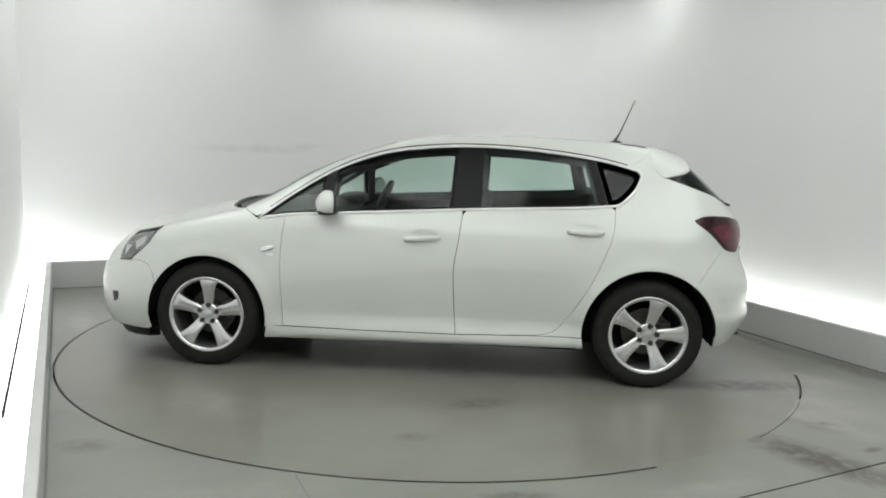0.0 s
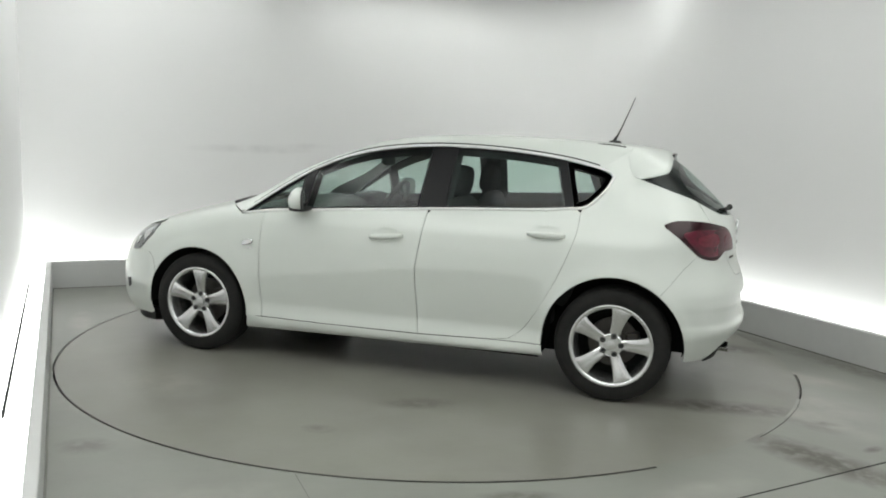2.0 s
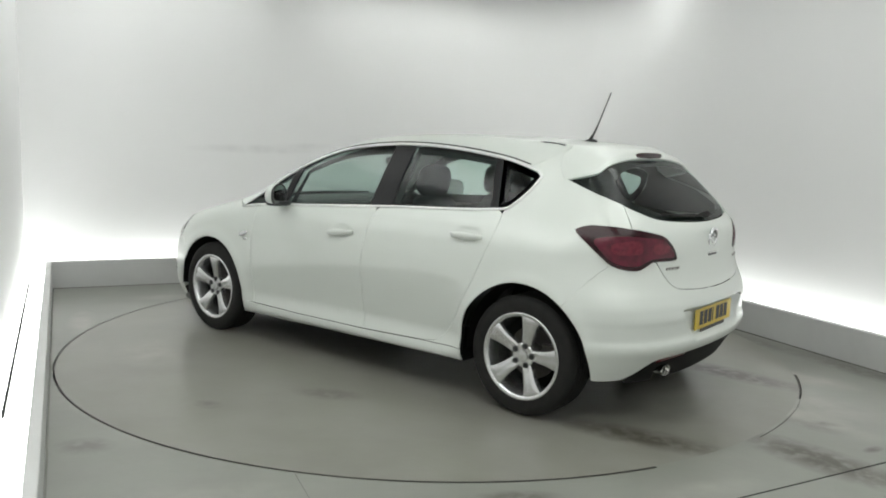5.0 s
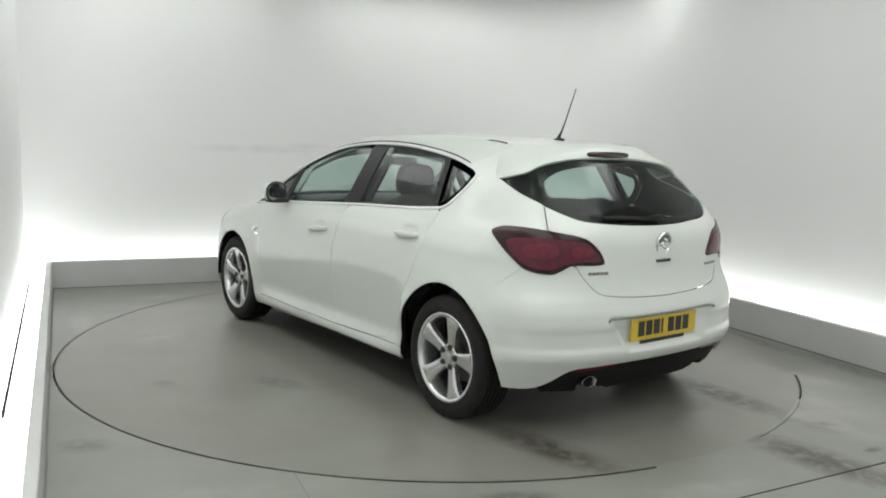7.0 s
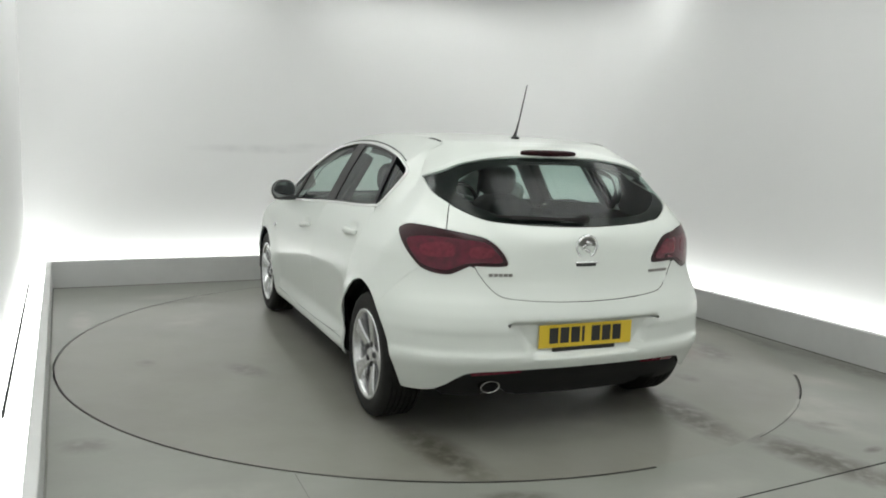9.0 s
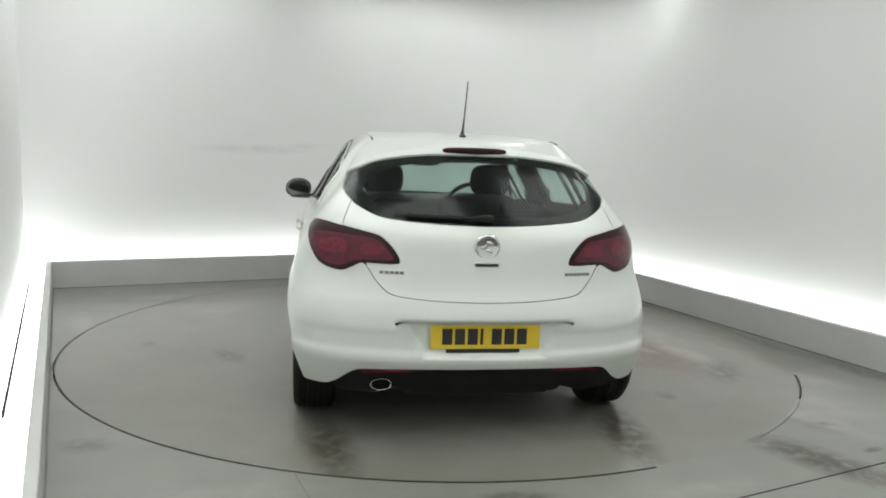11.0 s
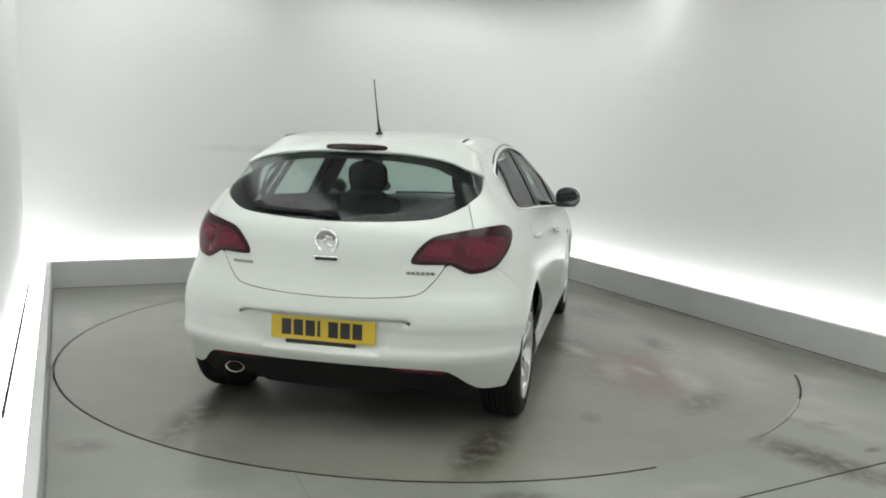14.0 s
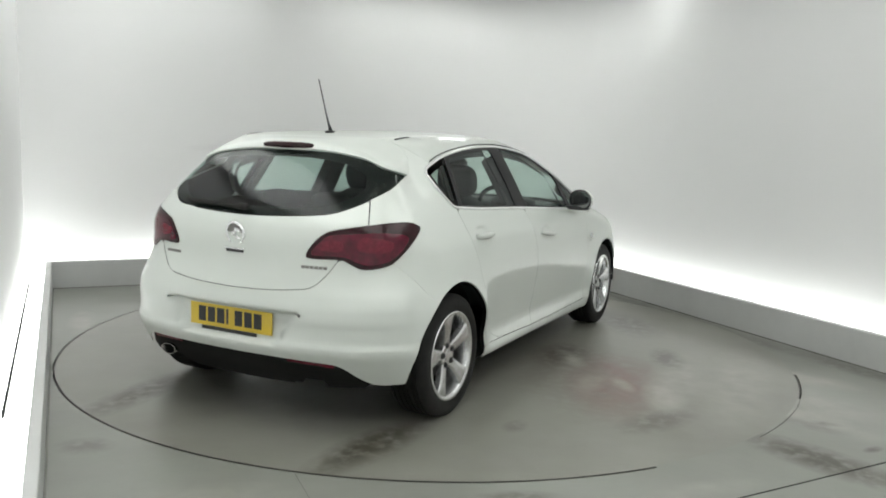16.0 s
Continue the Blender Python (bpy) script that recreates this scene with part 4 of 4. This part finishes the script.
def build_car_wheels(car):
    """Five-spoke alloy wheels; built facing +y with the hub at the origin."""
    made = []
    for x, y, turn in ((1.3425, 0.785, 165), (-1.3425, 0.785, 176), (1.3425, -0.785, 20), (-1.3425, -0.785, 8)):
        wheel = new("wheel")
        wheel.parent = car
        tagged(wheel, "silver five-spoke alloy wheel with black tyre")
        wheel.matrix_basis = pose(x, y, 0.323, 0, 0, 0 if y > 0 else 180) @ pose(0, 0, 0, 0, -turn, 0)
        if made:
            for o in made:
                q = new(o.name.split(".")[0], o.data)
                q.parent = wheel
            continue
        bm = bmesh.new()
        prof = [(0.222, 0.088), (0.232, 0.098), (0.245, 0.104), (0.275, 0.110), (0.300, 0.106), (0.315, 0.094), (0.322, 0.078)]
        for g in (0.072, 0.045, 0.018, -0.010, -0.037, -0.064):
            prof += [(0.3235, g), (0.3140, g - 0.0015), (0.3140, g - 0.0085), (0.3240, g - 0.010)]
        prof += [(0.320, -0.078), (0.310, -0.096), (0.275, -0.110), (0.240, -0.104), (0.222, -0.09)]
        lathe(bm, prof[::-1], 96)
        made.append(part("tyre", bm, RUBBER, wheel, "", False))
        made[-1].data.polygons.foreach_set("use_smooth", [True] * len(made[-1].data.polygons))
        made[-1].data.set_sharp_from_angle(angle=radians(40))
        bm = bmesh.new()
        lathe(bm, [(0.2335, 0.098), (0.236, 0.106), (0.231, 0.109), (0.216, 0.103), (0.210, 0.092), (0.205, 0.060), (0.200, 0.02), (0.197, -0.06), (0.224, -0.09)][::-1], 72)
        made.append(part("rim", bm, ALLOY, wheel, "", True))
        # spokes
        for k in range(5):
            bm = bmesh.new()
            rows = []
            for r, w, d in ((0.040, 0.022, 0.078), (0.070, 0.030, 0.080), (0.105, 0.033, 0.087), (0.145, 0.038, 0.095), (0.185, 0.048, 0.101), (0.208, 0.059, 0.103), (0.222, 0.072, 0.101)):
                rows.append([bm.verts.new((r, d + dy, q * w)) for q, dy in ((-1.0, -0.034), (-0.96, -0.006), (-0.66, 0.0), (-0.22, -0.0012), (0.22, -0.0012), (0.66, 0.0), (0.96, -0.006), (1.0, -0.034))])
            for a, b in zip(rows, rows[1:]):
                for i in range(7):
                    bm.faces.new((a[i], a[i + 1], b[i + 1], b[i]))
            bm.transform(pose(0, 0, 0, 0, -72 * k, 0))
            made.append(part("spoke", bm, ALLOY, wheel, "", True))
            made[-1].data.set_sharp_from_angle(angle=radians(35))
        bm = bmesh.new()
        lathe(bm, [(0.066, 0.02), (0.066, 0.074), (0.060, 0.079), (0.034, 0.079), (0.033, 0.073), (0.031, 0.073), (0.030, 0.082), (0.001, 0.084)][::-1], 40)
        made.append(part("hub", bm, ALLOY, wheel, "", True))
        made[-1].data.set_sharp_from_angle(angle=radians(35))
        for k in range(5):
            bm = bmesh.new()
            lathe(bm, [(0.001, 0.0810), (0.007, 0.0810), (0.009, 0.0785), (0.0105, 0.0850), (0.0155, 0.0835), (0.0165, 0.066)][::-1], 14)
            a = radians(72 * k)
            bm.transform(pose(0.056 * cos(a), 0, 0.053 * sin(a)))
            made.append(part("wheel_nut", bm, BLACK, wheel))
        bm = bmesh.new()
        lathe(bm, [(0.001, 0.0), (0.07, 0.0), (0.07, -0.012), (0.140, -0.012), (0.142, -0.03), (0.001, -0.03)][::-1], 48)
        made.append(part("brake_disc", bm, OLD_STEEL, wheel, "grey brake disc"))
        bm = bmesh.new()
        box(bm, 0.075, 0.150, -0.05, 0.020, -0.06, 0.06, bevel=0.012)
        made.append(part("brake_caliper", bm, OLD_STEEL, wheel))
        # Added near-black disc that stands in for the shade behind the spokes.
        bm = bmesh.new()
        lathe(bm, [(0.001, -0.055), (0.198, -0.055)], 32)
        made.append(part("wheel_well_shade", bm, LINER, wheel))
    for x, y, r in ((1.3425, 1, 0.374), (-1.3425, 1, 0.398), (1.3425, -1, 0.374), (-1.3425, -1, 0.398)):
        bm = bmesh.new()
        n = 28
        rows = [[bm.verts.new((x + r * cos(a), y * yy, 0.32 + r * sin(a))) for a in np.linspace(radians(-3 if x > 0 else -6), radians(180.5 if x > 0 else 189), n)] for yy in (0.885 if x > 0 else 0.825, 0.60)]
        for i in range(n - 1):
            bm.faces.new((rows[0][i], rows[0][i + 1], rows[1][i + 1], rows[1][i]))
        bm.faces.new(rows[1])
        part("arch_liner", bm, LINER, car)


def build_car():
    car = new("hatchback_car")
    tagged(car, "white five-door hatchback car standing on the turntable", "car")
    # shared joints
    bumper_joint = S(*sp((-1.772, 0.847), (-1.705, 0.778), (-1.645, 0.702), (-1.5885, 0.6303), step=0.012)).tolist()
    corner = S((-1.433, 1.250))
    rise = np.array(spline(np.concatenate([B(*GLASS_TOP), corner]), 0.02))
    fall = np.array(spline(np.concatenate([corner, S((-1.56, 1.208), (-1.63, 1.184)), B(*GLASS_LOW)]), 0.02))
    rise, fall = (skin("tail", project("tail", c))[0] for c in (rise, fall))
    gate_joint = [tuple(p) for p in spline([(0.6225, 1.1395), (0.645, 1.090), (0.667, 1.0275)], 0.012)]
    lamp = [[-1.590, 0.812, 1.000], [-1.600, 0.803, 1.020], [-1.655, 0.779, 1.037], [-1.754, 0.730, 1.036], [-1.823, 0.668, 1.025], [-1.902, 0.537, 0.998], [-1.926, 0.482, 0.976], [-1.947, 0.436, 0.931],
            [-1.957, 0.405, 0.876], [-1.950, 0.430, 0.863], [-1.916, 0.560, 0.864], [-1.903, 0.594, 0.854], [-1.887, 0.632, 0.834], [-1.868, 0.669, 0.820], [-1.823, 0.727, 0.826], [-1.775, 0.772, 0.847],
            [-1.729, 0.801, 0.890], [-1.680, 0.815, 0.932]]
    lampc = skin("tail", project("tail", spline(lamp, 0.012, True)))[0].tolist()
    at = [min(range(len(lampc)), key=lambda i: sum((u - v) ** 2 for u, v in zip(lampc[i], p))) for p in lamp]
    # --- doors
    belt = list(reversed(WIN_LOW))
    low = lambda a, b: near(belt, (a, b))
    fd = [DOOR_A[0]] + [(x, z - 0.006) for x, z in low(0.86, -0.21)] + DOOR_B + [(0.4, 0.273)] + DOOR_A[::-1][:-1]
    pair("front_door", sheet("side", S(*fd), 0.018), PAINT, car)
    rd = [(x, z - 0.006) for x, z in low(-0.217, -1.118)] + DOOR_C[1:] + DOOR_B[::-1][:-1]
    pair("rear_door", sheet("side", S(*rd), 0.018), PAINT, car)
    # --- sill
    sill = [(0.965, 0.2765), (0.4, 0.2722), (-0.2, 0.2748), (-0.66, 0.2888), (-0.952, 0.2905), (-0.962, 0.222), (-0.2, 0.208), (0.5, 0.200), (0.985, 0.194)]
    pair("sill", sheet("side", S(*sill)), PAINT, car)
    # --- bonnet edge and windscreen edge
    bonnet_side = spline([(1.15, 0.735), (1.40, 0.745), (1.62, 0.745), (1.76, 0.71), (1.87, 0.63)], 0.03)
    screen_side = [(1.15, 0.985), (0.88, 1.128), (0.60, 1.285), (0.44, 1.350), (0.29, 1.398)]
    bonnet3, screen3 = T(*bonnet_side), S(*sp(*screen_side))
    ditch_x = np.linspace(0.235, -1.365, 40)
    ditch3 = T(*[(x, DITCH_Y) for x in ditch_x])
    # --- front wing
    bumper_f = sp((1.668, 0.500), (1.68, 0.56), (1.71, 0.61), (1.78, 0.636), (1.853, 0.632), step=0.012)
    wing = S(*DOOR_A[::-1]).tolist() + S((0.93, 0.957), (1.025, 0.925), (1.075, 0.952)).tolist() + [screen3[0].tolist()] + [p for p in bonnet3.tolist() if p[0] < 1.66] \
        + S((1.68, 0.822), (1.721, 0.748), (1.785, 0.69), *bumper_f[::-1], *arc(1.3425, 0.32, 0.372, 29, 187), (0.975, 0.272)).tolist()
    pair("front_wing", sheet("side", wing, gap=0.0012), PAINT, car)
    # --- bonnet
    front_edge = spline([(1.87, 0.63), (1.99, 0.46), (2.07, 0.25), (2.095, 0.0)], 0.04)
    cowl = spline([(1.37, 0.0), (1.335, 0.35), (1.25, 0.60), (1.15, 0.735)], 0.05)
    half = [tuple(p) for p in bonnet_side[:-1]] + [tuple(p) for p in front_edge]
    whole = half + [(x, -y) for x, y in half[::-1][1:]] + [(x, -y) for x, y in cowl[::-1][1:-1]] + [tuple(p) for p in cowl[:-1]]
    skin_part("bonnet", sheet("top", T(*whole), 0.04), PAINT, car)
    # --- windscreen, roof
    roof_front = spline([(0.29, 0.0), (0.275, 0.3), (0.24, 0.485)], 0.05)
    edge = [tuple(p[:2]) for p in screen3]
    ws_half = edge[:-1] + [tuple(p) for p in roof_front[::-1]]
    base = [(x - 0.03, y) for x, y in [tuple(p) for p in cowl]]
    base = [(x, y) for x, y in base if abs(y) < edge[0][1] - 0.02]
    ws = ws_half + [(x, -y) for x, y in ws_half[::-1][1:]] + [(x, -y) for x, y in base[::-1][:-1]] + base
    skin_part("windscreen", sheet("top", T(*ws), 0.05, off=-0.003), WINDOW, car, "tinted laminated windscreen")
    tail_edge = spline([(-1.365, DITCH_Y), (-1.42, 0.40), (-1.45, 0.0)], 0.05)
    rf = [tuple(p) for p in roof_front] + [(x, DITCH_Y) for x in ditch_x[1:]] + [tuple(p) for p in tail_edge[1:]]
    roof = rf + [(x, -y) for x, y in rf[::-1][1:-1]]
    skin_part("roof", sheet("top", T(*roof), 0.05, gap=0.0005), PAINT, car)
    for s in (1, -1):
        bm = bmesh.new()
        line = [p for p in ditch3 if -1.355 < p[0] < -1.12]
        tube(bm, [(p[0], s * (p[1] + 0.001), p[2] - 0.001) for p in line], [0.002] + [0.0065] * (len(line) - 1), 6)
        part("roof_strip", bm, BLACK, car, "black rubber roof joint strip")
    # --- pillar and roof rail over the windows, C pillar and rear wing in one pressing
    rail_low = [(x, z + 0.007) for x, z in WIN_TOP if x > -1.2 and (x > -1.0 or z > 1.2)][1:]
    end3 = ditch3[-1]
    rail_poly = screen3.tolist() + ditch3.tolist() + S((-1.29, 1.358), (-1.20, 1.308)).tolist() + S(*[p for p in rail_low[::-1] if p[0] > -1.18]).tolist() + S((1.045, 0.945)).tolist()
    pair("roof_rail", sheet("side", rail_poly, 0.03, gap=0.0008), PAINT, car)
    spoiler_joint = [end3.tolist()] + S((-1.350, 1.382), (-1.356, 1.35), (-1.366, 1.315), (-1.382, 1.282), (-1.400, 1.260)).tolist()
    glass_edge = [p for p in fall.tolist() if p[2] > 1.147] + B(*gate_joint[:-1]).tolist()
    lamp_front = lampc[:at[4] + 1][::-1] + lampc[at[15]:][::-1]
    quarter = S((-1.20, 1.308), (-1.29, 1.358)).tolist() + spoiler_joint + glass_edge + lamp_front + bumper_joint[1:] \
        + S(*arc(-1.3425, 0.32, 0.396, 127, -4)).tolist() + S(*DOOR_C[::-1][:-1]).tolist() + S(*[(x - 0.006, z) for x, z in WIN_TOP if x < -1.11 and z < 1.255][::-1]).tolist() + S((-1.286, 1.264), (-1.262, 1.286)).tolist()
    pair("rear_wing", sheet("side", quarter, 0.022, gap=0.0006), PAINT, car)
    # --- bumpers
    gate_low = sp((0.0, 0.692), (0.20, 0.697), (0.36, 0.709), (0.445, 0.724), (0.492, 0.760), (0.530, 0.808), (0.556, 0.852))
    rear_mid = [(-0.004, z) for z in np.linspace(0.383, 0.690, 70)]
    rb = B(*gate_low).tolist() + lampc[at[10] + 1:at[15]] + bumper_joint + S(*arc(-1.3425, 0.32, 0.396, 130, 188, 14)).tolist() \
        + S((-1.75, 0.262)).tolist() + B(*sp((0.770, 0.262), (0.725, 0.269), (0.676, 0.300), (0.624, 0.348), (0.575, 0.370), (0.45, 0.377), (0.30, 0.381), step=0.02)).tolist() + B(*rear_mid).tolist()
    m = sheet("tail", rb, 0.014, gap=0.0006, flange=0)
    skin_part("rear_bumper", joined(m, mirrored(m)), PAINT, car)
    dif = B((-0.004, 0.385), (0.30, 0.383), (0.58, 0.373), (0.622, 0.352), (0.672, 0.302), (0.72, 0.268), (0.68, 0.232)).tolist() + B((0.40, 0.222), (-0.004, 0.22)).tolist()
    m = sheet("tail", dif, 0.03, gap=0, off=-0.014, flange=0)
    skin_part("rear_diffuser", joined(m, mirrored(m)), UNDER, car, "black plastic lower bumper insert")
    nose_mid = [(-0.004, z) for z in np.linspace(0.205, 0.70, 12)]
    fb = N(*nose_mid[::-1]).tolist()[:0] + T(*[tuple(p) for p in front_edge[::-1]]).tolist() + S((1.913, 0.735), (1.932, 0.68), (1.945, 0.625), (1.90, 0.628), *bumper_f[::-1]).tolist() \
        + S(*arc(1.3425, 0.32, 0.372, 27, -15, 9)).tolist() + S((1.74, 0.205)).tolist() + N((0.62, 0.200), (0.3, 0.198)).tolist() + N(*nose_mid).tolist()
    m = sheet("front", fb, 0.03, gap=0.0012, flange=0)
    skin_part("front_bumper", joined(m, mirrored(m)), PAINT, car)
    lip = N((-0.004, 0.20), (0.3, 0.197), (0.62, 0.20)).tolist() + S((1.74, 0.205), (1.71, 0.165)).tolist() + N((0.60, 0.150), (-0.004, 0.150)).tolist()
    m = sheet("front", lip, 0.04, gap=0, off=-0.012, flange=0)
    skin_part("front_lip", joined(m, mirrored(m)), UNDER, car, "black plastic lower front lip")
    fog = S((2.0, 0.420), (1.950, 0.424), (1.952, 0.375), (1.99, 0.350))
    pair("fog_lamp_recess", sheet("front", fog, 0.03, gap=0, off=0.003, flange=0.004), BLACK, car, "dark fog lamp recess")
    # --- tailgate, rear glass
    car_spoiler(car, tail_edge, spoiler_joint, rise)
    half = np.concatenate([rise[:-1], fall])
    middle = B(*[(0.0, z) for z in np.linspace(1.046, 1.366, 26)[1:-1]])
    m = sheet("tail", np.concatenate([half, middle]), 0.035, gap=0.0, off=-0.004, flange=0)
    skin_part("rear_window", joined(m, mirrored(m)), REAR_GLASS, car, "dark tinted rear window")
    inner = B(*[(0.86 * p[1], 1.205 + 0.80 * (p[2] - 1.205)) for p in half])
    c = np.concatenate([half, inner])
    nn, k = skin_normal(c), len(half)
    m = (c - 0.0085 * nn, [(i, i + 1, k + i + 1, k + i) for i in range(k - 1)], nn)
    skin_part("rear_window_surround", joined(m, mirrored(m)), LINER, car, "black printed glass border")
    lower = [(p[1], p[2]) for p in fall.tolist() if p[2] < 1.136]
    gate_half = gate_joint[:-1] + [(p[1], p[2]) for p in lampc[at[4]:at[10] + 1]] + gate_low[::-1]
    gate = [(y, z - 0.004) for y, z in lower[::-1]] + gate_half
    gate = gate[:-1] + [(-y, z) for y, z in gate[::-1][0:-1]]
    skin_part("tailgate", sheet("rear", B(*gate), 0.025, gap=0.003), PAINT, car)
    # --- tail lamps
    a, b = pair("tail_lamp", sheet("tail", lampc, 0.02, gap=0.001, off=0.004), SMOKE, car, "smoked dark red tail lamp")
    inner = [[-1.689, 0.805, 0.965], [-1.742, 0.770, 0.986], [-1.822, 0.697, 0.990], [-1.879, 0.609, 0.982], [-1.919, 0.509, 0.970], [-1.942, 0.452, 0.921], [-1.950, 0.432, 0.880], [-1.921, 0.544, 0.878], [-1.898, 0.603, 0.870],
             [-1.865, 0.668, 0.842], [-1.821, 0.726, 0.845], [-1.773, 0.771, 0.868], [-1.731, 0.797, 0.911]]
    m = sheet("tail", [list(p) for p in spline(inner, 0.02, True)], 0.02, gap=0, off=0.0065, flange=0.003)
    skin_part("lens", m, RED, a), skin_part("lens", mirrored(m), RED, b)
    for q in ([[-1.763, 0.765, 0.946], [-1.821, 0.708, 0.966], [-1.862, 0.648, 0.962], [-1.872, 0.644, 0.908], [-1.816, 0.726, 0.898], [-1.778, 0.764, 0.908]], [[-1.903, 0.575, 0.945], [-1.921, 0.522, 0.950], [-1.937, 0.471, 0.935], [-1.937, 0.481, 0.904], [-1.908, 0.572, 0.902]]):
        m = sheet("tail", [list(p) for p in spline(q, 0.02, True)], 0.02, gap=0, off=0.008, flange=0.002)
        skin_part("bright_lens", m, RED_BRIGHT, a), skin_part("bright_lens", mirrored(m), RED_BRIGHT, b)
    # --- headlamps
    hl3 = S((1.943, 0.628), (1.913, 0.733), (1.856, 0.781), (1.77, 0.806), (1.688, 0.818), (1.722, 0.750), (1.785, 0.692), (1.853, 0.637))
    a, b = pair("headlamp", sheet("front", hl3, 0.025, gap=0.001, off=0.002), LAMP_GREY, car, "grey clear-lens headlamp")
    m = sheet("front", S((1.90, 0.655), (1.895, 0.715), (1.845, 0.722)), 0.02, gap=0, off=0.006, flange=0.003)
    skin_part("reflector", m, LAMP_SILVER, a), skin_part("reflector", mirrored(m), LAMP_SILVER, b)
    m = sheet("front", S((1.83, 0.745), (1.74, 0.790), (1.745, 0.750), (1.80, 0.700)), 0.02, gap=0, off=0.006, flange=0.003)
    skin_part("reflector", m, CHROME, a), skin_part("reflector", mirrored(m), CHROME, b)
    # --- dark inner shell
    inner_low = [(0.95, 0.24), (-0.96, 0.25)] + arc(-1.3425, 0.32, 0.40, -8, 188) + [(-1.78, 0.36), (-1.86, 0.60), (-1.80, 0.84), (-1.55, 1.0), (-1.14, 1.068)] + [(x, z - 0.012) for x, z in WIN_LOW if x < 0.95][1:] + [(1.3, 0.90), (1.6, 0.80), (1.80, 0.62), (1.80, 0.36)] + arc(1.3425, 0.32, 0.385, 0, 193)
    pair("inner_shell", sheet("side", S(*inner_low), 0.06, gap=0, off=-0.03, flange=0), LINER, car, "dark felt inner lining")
    build_car_windows(car)
    build_car_details(car)
    build_car_cabin(car)
    build_car_wheels(car)
    return car


build_booth()
build_ceiling_and_fill_lights()
build_floor_joints()
build_gap_fill()
turntable = build_turntable()
car = build_car()


def motions():
    # the disc turns clockwise at a steady pace and carries the car
    rows_car, rows_disc = [], []
    for k in range(33):
        t = k * 0.5
        a = HEAD0 + TURN * t + EASE * t * t
        m = pose(0, 0, 0, 0, 0, a)
        rows_disc.append((t, pose(0, 0, 0, 0, 0, a - HEAD0)))
        rows_car.append((t, m @ pose(-OFF_X, -OFF_Y, 0)))
    walk(turntable, rows_disc)
    walk(car, rows_car)


HEAD0, TURN, EASE, OFF_X, OFF_Y = 175.437, -6.907, -0.01085, 0.0273, -0.0347
motions()
